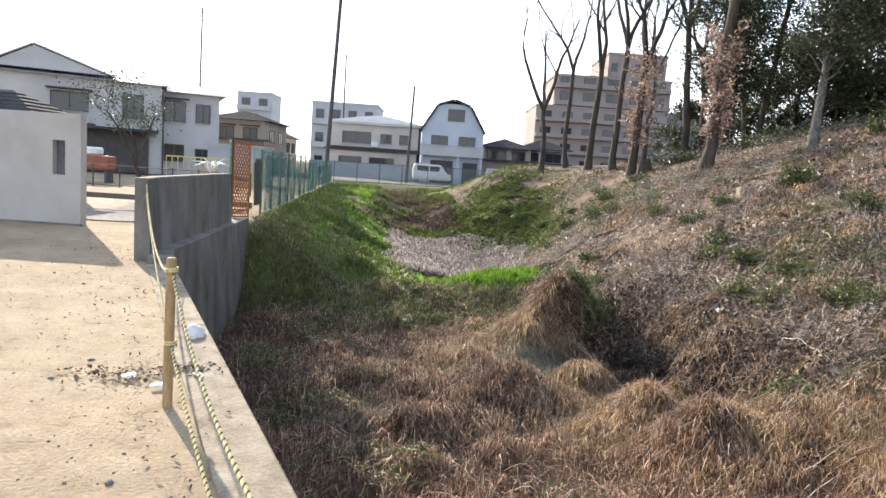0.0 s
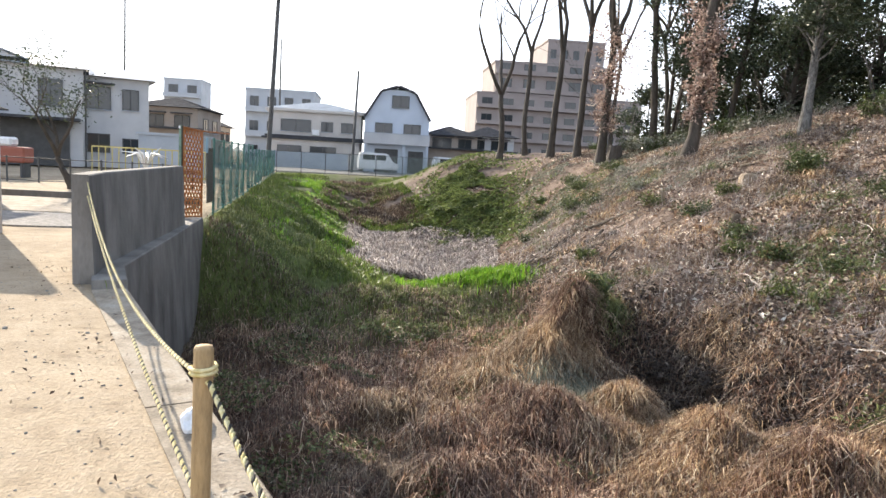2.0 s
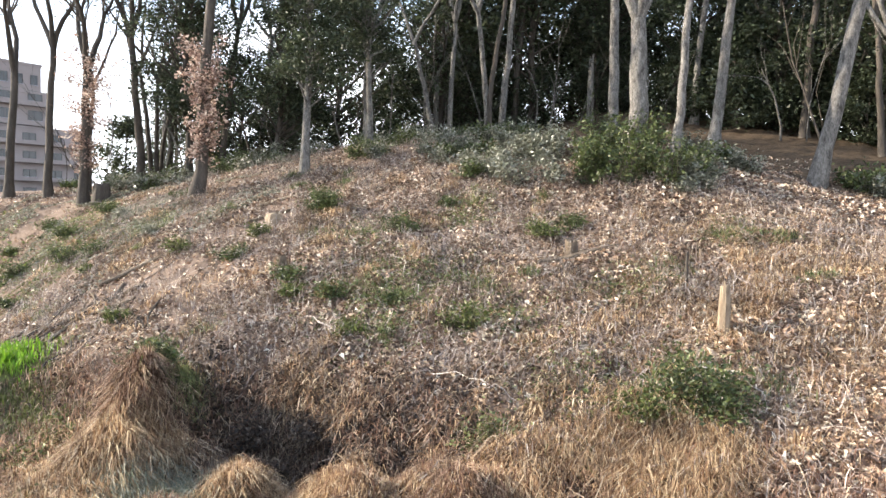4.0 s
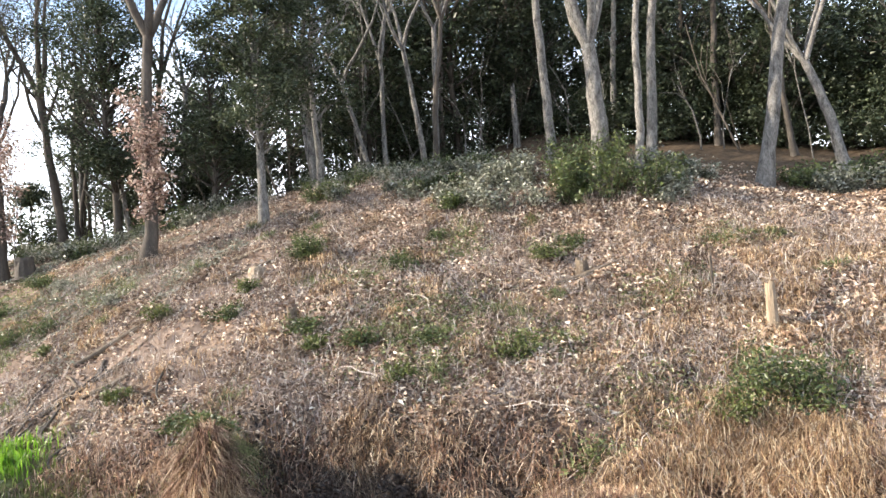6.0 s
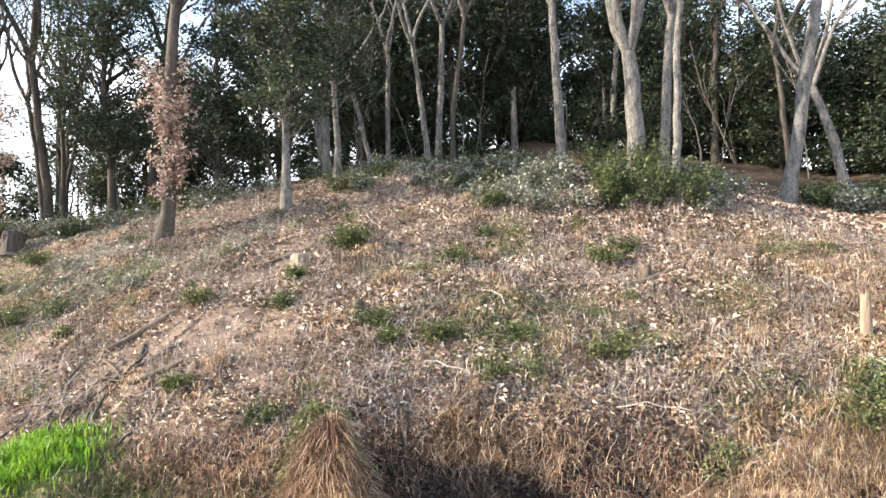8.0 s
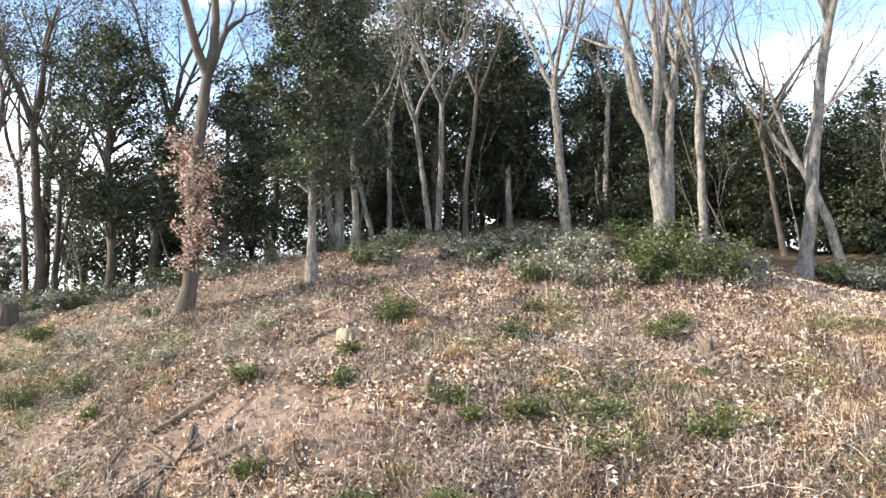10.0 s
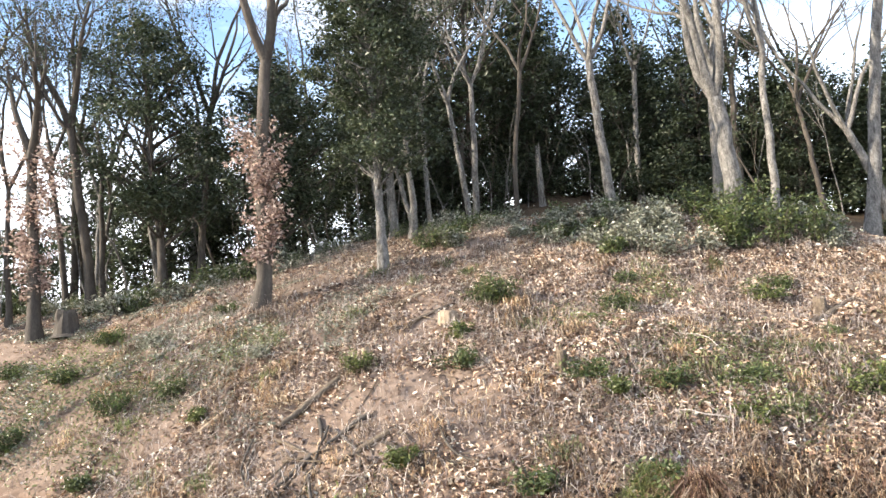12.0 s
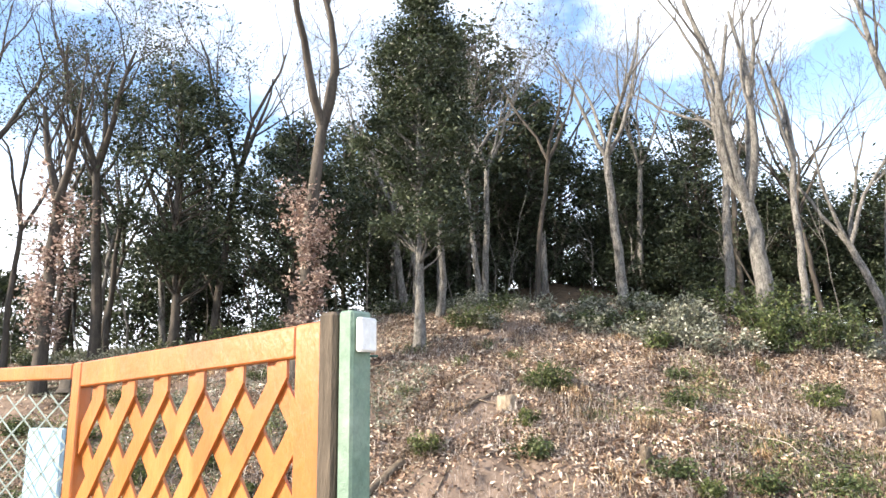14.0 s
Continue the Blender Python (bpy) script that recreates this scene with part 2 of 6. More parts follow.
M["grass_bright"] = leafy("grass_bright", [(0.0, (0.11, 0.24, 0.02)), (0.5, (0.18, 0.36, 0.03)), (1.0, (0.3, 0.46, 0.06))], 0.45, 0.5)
M["grass_olive"] = leafy("grass_olive", [(0.0, (0.08, 0.095, 0.03)), (0.5, (0.17, 0.20, 0.06)), (1.0, (0.32, 0.34, 0.14))], 0.35, 0.5)
M["reed"] = leafy("reed", [(0.0, (0.16, 0.12, 0.11)), (0.5, (0.33, 0.27, 0.24)), (1.0, (0.62, 0.55, 0.5))], 0.1, 0.6)

net = bpy.data.materials.new("net_cloth")
net.use_nodes = True
nb = net.node_tree
nb.nodes["Principled BSDF"].inputs["Base Color"].default_value = (0.05, 0.16, 0.135, 1)
nb.nodes["Principled BSDF"].inputs["Roughness"].default_value = 0.8
nt_ = nb.nodes.new("ShaderNodeBsdfTransparent")
nm = nb.nodes.new("ShaderNodeMixShader")
nn = noise_node(nb, 1.5, 3)
nr = ramp_node(nb, [(0.35, (0.3, 0.3, 0.3)), (0.65, (0.85, 0.85, 0.85))])
nc = nb.nodes.new("ShaderNodeTexCoord")
nb.links.new(nc.outputs["Object"], nn.inputs["Vector"])
nb.links.new(nn.outputs["Fac"], nr.inputs["Fac"])
nb.links.new(nr.outputs["Color"], nm.inputs[0])
nb.links.new(nt_.outputs[0], nm.inputs[1])
nb.links.new(nb.nodes["Principled BSDF"].outputs[0], nm.inputs[2])
nb.links.new(nm.outputs[0], nb.nodes["Material Output"].inputs["Surface"])
M["net_cloth"] = net

# ---- building helpers ----
rng = np.random.default_rng(7)


def quick_mesh(name, V, F, mat, smooth=False):
    """A mesh from arrays of points and of faces, all with as many corners."""
    V, F = np.asarray(V, np.float32), np.asarray(F, np.int32)
    me = bpy.data.meshes.new(name)
    k = F.shape[1]
    me.vertices.add(len(V))
    me.vertices.foreach_set("co", V.ravel())
    me.loops.add(F.size)
    me.loops.foreach_set("vertex_index", F.ravel())
    me.polygons.add(len(F))
    me.polygons.foreach_set("loop_start", np.arange(0, F.size, k, dtype=np.int32))
    me.polygons.foreach_set("loop_total", np.full(len(F), k, np.int32))
    if smooth:
        me.polygons.foreach_set("use_smooth", np.ones(len(F), bool))
    me.update(calc_edges=True)
    me.materials.append(mat)
    return me


def part(name, bm, material, parent=None, label="", kind="", category=""):
    """One mesh object from a bmesh or a mesh, under its parent."""
    if isinstance(bm, bmesh.types.BMesh):
        me = bpy.data.meshes.new(name)
        bm.to_mesh(me)
        bm.free()
        me.materials.append(material)
    else:
        me = bm
    ob = new(name, me)
    if parent:
        ob.parent = parent
    return tagged(ob, label, category, "", kind)


def thing(name, place, label, category, group="", kind=""):
    ob = new(name)
    ob.location = place
    return tagged(ob, label, category, group, kind)


def box(bm, lo, hi, bevel=0.0):
    m = bmesh.ops.create_cube(bm, size=1.0)
    for v in m["verts"]:
        v.co = Vector([lo[i] + (v.co[i] + 0.5) * (hi[i] - lo[i]) for i in range(3)])
    if bevel:
        edges = list({e for v in m["verts"] for e in v.link_edges})
        bmesh.ops.bevel(bm, geom=edges, offset=bevel, segments=1, affect="EDGES")
    return bm


def boxed(lo, hi, bevel=0.0):
    return box(bmesh.new(), lo, hi, bevel)


def tube_arrays(paths, start=0):
    """Round tubes: each path is (points, radii, sides). Returns points and four-cornered faces."""
    VS, FS, n0 = [], [], start
    for pts, radii, sides in paths:
        pts, radii = np.asarray(pts, float), np.asarray(radii, float)
        n = len(pts)
        tan = np.gradient(pts, axis=0)
        tan /= np.linalg.norm(tan, axis=1)[:, None] + 1e-9
        ref = np.array([0.0, 0.0, 1.0]) if abs(tan[0][2]) < 0.8 else np.array([1.0, 0.0, 0.0])
        u = np.cross(tan, ref)
        u /= np.linalg.norm(u, axis=1)[:, None] + 1e-9
        w = np.cross(tan, u)
        a = np.arange(sides) * 2 * math.pi / sides
        ring = pts[:, None] + radii[:, None, None] * (np.cos(a)[None, :, None] * u[:, None] + np.sin(a)[None, :, None] * w[:, None])
        VS.append(ring.reshape(-1, 3))
        i, j = np.meshgrid(np.arange(n - 1), np.arange(sides), indexing="ij")
        k = (j + 1) % sides
        FS.append(np.stack([i * sides + j, i * sides + k, (i + 1) * sides + k, (i + 1) * sides + j], -1).reshape(-1, 4) + n0)
        n0 += n * sides
    return np.concatenate(VS), np.concatenate(FS)


def tubes(name, paths, mat):
    V, F = tube_arrays(paths)
    return quick_mesh(name, V, F, mat, smooth=True)


def leaf_arrays(C, size, rg, up=0.3, slim=0.5, fold=0.25):
    """Folded leaves at the places C: four corners and two triangles each."""
    n = len(C)
    d = rg.normal(size=(n, 3))
    d[:, 2] = d[:, 2] * 0.6 - 0.1
    d /= np.linalg.norm(d, axis=1)[:, None]
    nrm = rg.normal(size=(n, 3)) + np.array([0, 0, up * 4])
    s = np.cross(d, nrm)
    s /= np.linalg.norm(s, axis=1)[:, None] + 1e-9
    nn = np.cross(s, d)
    L = size * rg.uniform(0.6, 1.35, n)[:, None]
    a, b = C - d * L * 0.5, C + d * L * 0.5
    l, r = C + s * L * slim * 0.5 + nn * L * fold * 0.5, C - s * L * slim * 0.5 + nn * L * fold * 0.5
    V = np.stack([a, l, b, r], 1).reshape(-1, 3)
    i = np.arange(n)[:, None] * 4
    F = np.concatenate([i + np.array([[0, 2, 1]]), i + np.array([[0, 3, 2]])], 1).reshape(-1, 3)
    return V, F


def blade_arrays(C, height, rg, width=0.012, lean=0.45, droop=0.3):
    """Bent blades rooted at C: two joined slim triangles' worth of a blade each."""
    n = len(C)
    a = rg.uniform(0, 2 * math.pi, n)
    dirn = np.stack([np.cos(a), np.sin(a), np.zeros(n)], 1)
    side = np.stack([-np.sin(a), np.cos(a), np.zeros(n)], 1)
    h = (height * rg.uniform(0.55, 1.3, n))[:, None] if np.ndim(height) == 0 else (height * rg.uniform(0.55, 1.3, n))[:, None]
    le = np.minimum(np.abs(rg.normal(0, lean, n)), 1.3)[:, None]
    up = np.array([0, 0, 1.0])
    w = width * rg.uniform(0.6, 1.5, n)[:, None]
    mid = C + up * h * 0.62 + dirn * h * le * 0.35
    tip = C + up * h * np.maximum(1.0 - droop * le, 0.15) + dirn * h * le * 0.95
    V = np.stack([C, mid - side * w, mid + side * w, tip], 1).reshape(-1, 3)
    i = np.arange(n)[:, None] * 4
    F = np.concatenate([i + np.array([[0, 2, 1]]), i + np.array([[1, 2, 3]])], 1).reshape(-1, 3)
    return V, F


def strand_arrays(C, length, rg, width=0.005, arch=0.1, wander=0.5):
    """Long dead stems lying over the ground from C, curving and arched a little: flat ribbons of five pieces."""
    n, m = len(C), 6
    L = (length * rg.uniform(0.45, 1.4, n))[:, None]
    a = rg.uniform(0, 2 * math.pi, n)
    turn = np.cumsum(rg.normal(0, wander, (n, m - 1)), axis=1) + a[:, None]
    x = np.concatenate([C[:, :1], C[:, :1] + np.cumsum(np.cos(turn) * L / (m - 1), axis=1)], 1)
    y = np.concatenate([C[:, 1:2], C[:, 1:2] + np.cumsum(np.sin(turn) * L / (m - 1), axis=1)], 1)
    q = np.linspace(0, 1, m)[None]
    lift = rg.uniform(0.02, 0.09, (n, 1)) + arch * L * rg.uniform(0.2, 1.6, (n, 1)) * np.sin(q * math.pi * rg.uniform(0.5, 1.0, (n, 1)))
    z = ground_z(x, y) + lift
    tilt = rg.uniform(-0.8, 0.8, (n, 1))
    face = np.concatenate([turn[:, :1], turn], 1) + math.pi / 2
    w = (width * rg.uniform(0.6, 1.6, n))[:, None] * (1 - 0.6 * q)
    sx_, sy_, sz_ = np.cos(face) * w * np.cos(tilt), np.sin(face) * w * np.cos(tilt), w * np.sin(tilt)
    V = np.stack([np.stack([x - sx_, y - sy_, z - sz_], -1), np.stack([x + sx_, y + sy_, z + sz_], -1)], 2).reshape(-1, 3)
    b = (np.arange(n)[:, None] * 2 * m + np.arange(m - 1)[None] * 2).reshape(-1, 1)
    return V, b + np.array([[0, 1, 3, 2]])


# ---- the lie of the land ----
# Sections of the ditch and hill across the walk: heights at these x, for these y.
SX = np.array([-4.5, -1.5, 1, 3, 5, 7, 10, 15, 22, 30])
SY = np.array([6, 11, 15, 19, 24, 30, 35, 41, 50])
SZ = np.array([
    [-2.1, -2.1, -2.1, -1.9, -1.3, -0.65, 0.7, 1.6, 3.0, 4.6],
    [-2.1, -2.1, -2.0, -1.9, -1.15, 0.1, 0.95, 3.3, 4.1, 5.8],
    [-1.8, -1.85, -1.8, -1.2, -0.35, 0.75, 1.75, 4.0, 4.7, 6.6],
    [-0.9, -1.45, -1.7, -1.1, 0.0, 1.05, 2.3, 4.2, 5.1, 7.4],
    [-0.7, -1.7, -2.3, -1.6, -0.3, 1.1, 2.6, 4.1, 5.0, 6.6],
    [-0.5, -1.95, -2.2, -1.85, -0.8, 1.1, 2.4, 3.5, 4.6, 5.8],
    [-0.5, -1.75, -1.3, 0.0, 0.5, 1.85, 2.55, 3.2, 4.2, 5.2],
    [-0.2, -0.7, 0.5, 1.5, 2.1, 2.2, 2.4, 2.8, 3.7, 4.6],
    [0.2, 0.15, 0.1, 0.3, 0.8, 1.2, 1.5, 2.0, 3.0, 4.0]])


def spline_weights(v, knots):
    """Cubic (Catmull-Rom) weights on uneven knots."""
    v = np.clip(v, knots[0], knots[-1])
    i = np.clip(np.searchsorted(knots, v) - 1, 0, len(knots) - 2)
    t = (v - knots[i]) / (knots[i + 1] - knots[i])
    i0, i3 = np.clip(i - 1, 0, None), np.clip(i + 2, None, len(knots) - 1)
    h = knots[i + 1] - knots[i]
    k0 = np.where(i0 == i, h, knots[i + 1] - knots[i0])
    k1 = np.where(i3 == i + 1, h, knots[i3] - knots[i])
    h00, h10, h01, h11 = 2 * t**3 - 3 * t**2 + 1, t**3 - 2 * t**2 + t, -2 * t**3 + 3 * t**2, t**3 - t**2
    return i0, i, i + 1, i3, -h10 * h / k0, h00 - h11 * h / k1, h01 + h10 * h / k0, h11 * h / k1


def land(x, y):
    xa, xb, xc, xd, wa, wb, wc, wd = spline_weights(x, SX)
    ya, yb, yc, yd, va, vb, vc, vd = spline_weights(y, SY)
    z = 0
    for yi, v in ((ya, va), (yb, vb), (yc, vc), (yd, vd)):
        z = z + v * (SZ[yi, xa] * wa + SZ[yi, xb] * wb + SZ[yi, xc] * wc + SZ[yi, xd] * wd)
    return z


def ripple(x, y, s=1.0):
    """A cheap uneven relief, the same for ground and growth."""
    return (np.sin(x * 1.7 * s + 1.3 * np.sin(y * 1.1 * s)) * np.sin(y * 1.9 * s + 1.1 * np.sin(x * 0.8 * s + 2)) * 0.5
            + np.sin(x * 4.1 * s + 2 * np.sin(y * 2.3 * s)) * np.sin(y * 3.7 * s + 1.7) * 0.25
            + np.sin(x * 9.3 * s + y * 3.1) * np.sin(y * 8.7 * s - x * 2.2) * 0.12)


def wall_x(y):
    """Outer edge of the retaining wall, then the line of the fence."""
    return np.interp(y, [-30, 3.06, 9.3, 10.2, 16.0, 17.0, 45, 60], [15.4, -0.6, -3.65, -4.0, -4.56, -4.72, -7.6, -8.5])


MOUNDS = [  # x, y, height, radius: humps of grass and earth
    (2.25, 13.25, 0.72, 0.42), (2.75, 13.7, 0.75, 0.5), (2.7, 11.2, 0.4, 0.45), (3.3, 10.2, 0.24, 0.36), (2.9, 9.5, 0.15, 0.5),
    (4.0, 9.3, 0.12, 0.45), (4.6, 8.3, 0.14, 0.6), (3.4, 8.2, 0.16, 0.5), (1.2, 10.6, 0.3, 0.6), (0.1, 9.6, 0.25, 0.7), (0.6, 12.2, 0.3, 0.7),
    (-0.6, 16.6, 0.35, 1.3), (1.4, 18.0, 0.3, 1.2), (3.7, 12.0, -0.45, 0.8), (5.2, 9.6, 0.2, 0.6), (4.3, 14.2, 0.2, 0.6),
    (3.5, 11.1, -0.4, 0.7), (4.2, 9.9, -0.3, 0.6), (3.3, 12.8, -0.35, 0.6), (5.0, 12.3, 0.25, 0.7), (5.1, 10.9, 0.22, 0.6), (3.1, 14.4, 0.35, 0.55), (1.7, 12.6, 0.4, 0.55), (-2.6, 18.5, 0.3, 0.9), (-3.2, 21.5, 0.3, 1.0), (-3.0, 25.5, 0.35, 1.3)]


MOUNDS += [(float(q[0]), float(q[1]), float(q[2]), float(q[3])) for q in np.random.default_rng(41).uniform((-2.2, 6.0, 0.1, 0.22), (4.2, 12.6, 0.24, 0.42), (30, 4)) if q[0] - wall_x(q[1]) > 1.2]


def smooth_step(v, a, b):
    t = np.clip((v - a) / (b - a), 0, 1)
    return t * t * (3 - 2 * t)


def ground_z(x, y):
    x, y = np.asarray(x, float), np.asarray(y, float)
    z = land(x, y) + 0.13 * ripple(x, y) + 0.07 * ripple(x + 3, y, 2.3)
    for mx_, my_, mh, mr in MOUNDS:
        z = z + mh * np.exp(-(((x - mx_) ** 2 + (y - my_) ** 2) / mr**2) ** 1.25) * (1 + 0.45 * ripple(x, y, 2.9))
    u = x - wall_x(y)
    # beyond the wall's end the bank climbs to the fence line
    bank = smooth_step(y, 14.8, 16.8)
    rim = np.where(u < 0, 1.0, 1 - smooth_step(u, 0.0, 2.6)) * bank
    z = z * (1 - rim) + (0.02 * ripple(x, y)) * rim
    terrace = 0.012 * ripple(x, y, 1.3) + 0.03
    z = np.where(u < -0.16, terrace * 1.0, z)
    far = smooth_step(y, 46, 51)
    z = z * (1 - far * (1 - smooth_step(x, 2, 14))) + 0.22 * far * (1 - smooth_step(x, 2, 14))
    # the land levels out far off
    off = np.maximum(np.maximum(x - 34, y - 60), 0)
    z = z * (1 - smooth_step(off, 0, 60))
    return np.where((u < -0.16) & (y > 45), 0.22, z)


def grid_line(spans):
    out = []
    for a, b, s in spans:
        out += list(np.arange(a, b - 1e-6, s))
    return np.array(out + [spans[-1][1]])


gu = grid_line([(-900, -100, 100), (-100, -20, 8), (-20, -6, 1.0), (-6, -1.0, 0.25), (-1.0, -0.2, 0.1), (-0.2, -0.1, 0.05), (-0.1, 12, 0.11), (12, 26, 0.22), (26, 50, 1.2), (50, 100, 6), (100, 900, 100)])
gy = grid_line([(-900, -100, 100), (-100, -10, 9), (-10, 1, 0.8), (1, 30, 0.12), (30, 52, 0.3), (52, 80, 1.4), (80, 200, 12), (200, 900, 100)])
U, Y = np.meshgrid(gu, gy)
Xg = U + wall_x(Y)
Zg = ground_z(Xg, Y)
nu, ny = len(gu), len(gy)
ii, jj = np.meshgrid(np.arange(ny - 1), np.arange(nu - 1), indexing="ij")
GF = np.stack([ii * nu + jj, ii * nu + jj + 1, (ii + 1) * nu + jj + 1, (ii + 1) * nu + jj], -1).reshape(-1, 4)


def ground_material():
    m = bpy.data.materials.new("earth")
    m.use_nodes = True
    nt = m.node_tree
    b = nt.nodes["Principled BSDF"]
    c = nt.nodes.new("ShaderNodeTexCoord")
    v = c.outputs["Object"]
    n_big, n_mid, n_fine = noise_node(nt, 0.55, 4, 0.6, v), noise_node(nt, 4.5, 5, 0.65, v), noise_node(nt, 38, 4, 0.7, v)

    def tone(stops, src):
        r = ramp_node(nt, stops)
        nt.links.new(src.outputs["Fac"], r.inputs["Fac"])
        return r.outputs["Color"]

    sand = mix_node(nt, 0.45, tone([(0.35, (0.24, 0.18, 0.12)), (0.5, (0.38, 0.295, 0.2)), (0.68, (0.48, 0.385, 0.27))], n_big),
                    tone([(0.3, (0.22, 0.165, 0.11)), (0.45, (0.43, 0.345, 0.235)), (0.7, (0.54, 0.445, 0.325))], n_mid))
    hill = mix_node(nt, 0.5, tone([(0.35, (0.14, 0.098, 0.074)), (0.6, (0.26, 0.195, 0.15))], n_big),
                    tone([(0.35, (0.09, 0.062, 0.046)), (0.6, (0.26, 0.195, 0.152))], n_mid))
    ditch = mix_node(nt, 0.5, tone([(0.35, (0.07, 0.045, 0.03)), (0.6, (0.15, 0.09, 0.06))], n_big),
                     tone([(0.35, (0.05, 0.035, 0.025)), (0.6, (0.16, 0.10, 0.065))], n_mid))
    turf = mix_node(nt, 0.5, tone([(0.35, (0.06, 0.07, 0.025)), (0.6, (0.12, 0.15, 0.045))], n_big),
                    tone([(0.35, (0.05, 0.055, 0.02)), (0.6, (0.13, 0.15, 0.05))], n_mid))
    # brown woodland floor, with the shade under the canopy painted in
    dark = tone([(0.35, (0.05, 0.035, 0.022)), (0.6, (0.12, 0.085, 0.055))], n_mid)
    col = hill.outputs[2]
    for name, src in (("cover_ditch", ditch.outputs[2]), ("cover_turf", turf.outputs[2]), ("cover_wood_shade", dark), ("cover_sand", sand.outputs[2])):
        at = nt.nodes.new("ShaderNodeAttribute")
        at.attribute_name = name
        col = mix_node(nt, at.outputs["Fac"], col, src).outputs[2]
    fine = tone([(0.3, (0.72, 0.72, 0.72)), (0.65, (1.05, 1.05, 1.05))], n_fine)
    mul = mix_node(nt, 1.0, col, fine, "MULTIPLY")
    nt.links.new(mul.outputs[2], b.inputs["Base Color"])
    b.inputs["Roughness"].default_value, b.inputs["Specular IOR Level"].default_value = 0.95, 0.15
    bp = nt.nodes.new("ShaderNodeBump")
    bp.inputs["Strength"].default_value, bp.inputs["Distance"].default_value = 0.6, 0.03
    add = nt.nodes.new("ShaderNodeMath")
    add.operation = "ADD"
    nt.links.new(n_mid.outputs["Fac"], add.inputs[0])
    nt.links.new(n_fine.outputs["Fac"], add.inputs[1])
    nt.links.new(add.outputs[0], bp.inputs["Height"])
    nt.links.new(bp.outputs["Normal"], b.inputs["Normal"])
    return m


def is_turf(x, y):
    """How grassy: the left bank, the low ridge across the ditch and the far bank."""
    u = x - wall_x(y)
    a = smooth_step(y, 13.4, 17.0) * (1 - smooth_step(u, 3.2, 4.6))
    ridge = np.exp(-((y - 16.3 + 0.25 * x) ** 2) / 5.0) * (1 - smooth_step(x, 1.8, 3.0))
    tongue = np.exp(-((x - 2.0) ** 2 / 0.7 + (y - 18.5) ** 2 / 0.7))
    rim = smooth_step(y, 40, 44) * (1 - smooth_step(x, 2, 5)) * 0.7
    return np.clip(a + ridge + tongue + rim + 0.25 * ripple(x, y, 0.6) * (a + ridge > 0.2), 0, 1) * (u > -0.16)


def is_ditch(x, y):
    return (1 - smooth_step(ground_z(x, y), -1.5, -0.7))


# where the ground colour is darkened for the shade under the trees
def is_wood_shade(x, y):
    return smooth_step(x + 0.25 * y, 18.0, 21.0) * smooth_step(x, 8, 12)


ground = new("ground", quick_mesh("ground", np.stack([Xg, Y, Zg], -1).reshape(-1, 3), GF, ground_material(), smooth=True))
tagged(ground, "bare sandy terrace, a dry overgrown ditch and a leaf-strewn wooded slope", "ground", "", "structure")
xf, yf = Xg.ravel(), Y.ravel()
for nm, val in (("cover_ditch", is_ditch(xf, yf)), ("cover_turf", is_turf(xf, yf)), ("cover_wood_shade", is_wood_shade(xf, yf)),
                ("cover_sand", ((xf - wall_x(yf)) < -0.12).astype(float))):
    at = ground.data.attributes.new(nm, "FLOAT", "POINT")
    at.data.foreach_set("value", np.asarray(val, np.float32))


def scatter(n, x0, x1, y0, y1, weight, rg, lift=0.0):
    """Places on the ground, as thick as weight says."""
    x, y = rg.uniform(x0, x1, n), rg.uniform(y0, y1, n)
    keep = rg.uniform(0, 1, n) < weight(x, y)
    x, y = x[keep], y[keep]
    return np.stack([x, y, ground_z(x, y) + lift], 1)


def gz(x, y):
    return float(ground_z(np.array([x]), np.array([y]))[0])

# ---- concrete: retaining wall, upper wall, white wall ----


def strip_wall(name, line, inner, z0, z1, mat, label, joint=None):
    """A wall along a plan line, of that thickness towards the terrace."""
    bm = bmesh.new()
    rows = []
    for k, (x, y) in enumerate(line):
        a = Vector(line[max(k - 1, 0)])
        b = Vector(line[min(k + 1, len(line) - 1)])
        d = (b - a).normalized()
        nx, ny_ = -d.y, d.x
        zb, zt = z0, z1
        rows.append([bm.verts.new(c) for c in ((x + 0.12 * (zt - zb) / 3, y, zb), (x, y, zt - 0.015), (x + nx * 0.015, y + ny_ * 0.015, zt), (x + nx * inner, y + ny_ * inner, zt), (x + nx * inner, y + ny_ * inner, zb))])
    for p, q in zip(rows, rows[1:]):
        for k in range(5):
            bm.faces.new((p[k], q[k], q[(k + 1) % 5], p[(k + 1) % 5]))
    bm.faces.new(rows[0])
    bm.faces.new(rows[-1][::-1])
    bmesh.ops.recalc_face_normals(bm, faces=bm.faces)
    return part(name, bm, mat, None, label, "structure", "wall")


def wline(y0, y1, step=0.5):
    ys = np.arange(y0, y1 + 1e-6, step)
    return [(float(wall_x(v)), float(v)) for v in ys]


# three pours with open joints between
for y0, y1 in ((-9.0, 0.35), (0.37, 6.05), (6.07, 9.3)):
    ys = [y0, y1] if y0 > 3.1 or y1 < 3.0 else [y0, 3.06, y1]
    strip_wall("retaining_wall", [(float(wall_x(v)), v) for v in ys], 0.34, -2.6, 0.045, M["old_concrete"], "weathered pale concrete retaining wall along the sandy terrace")
strip_wall("retaining_wall", [(float(wall_x(v)), v) for v in (9.32, 10.2, 13.0, 16.35)], 0.34, -2.6, 0.13, M["concrete"], "grey concrete retaining wall under the upper wall")
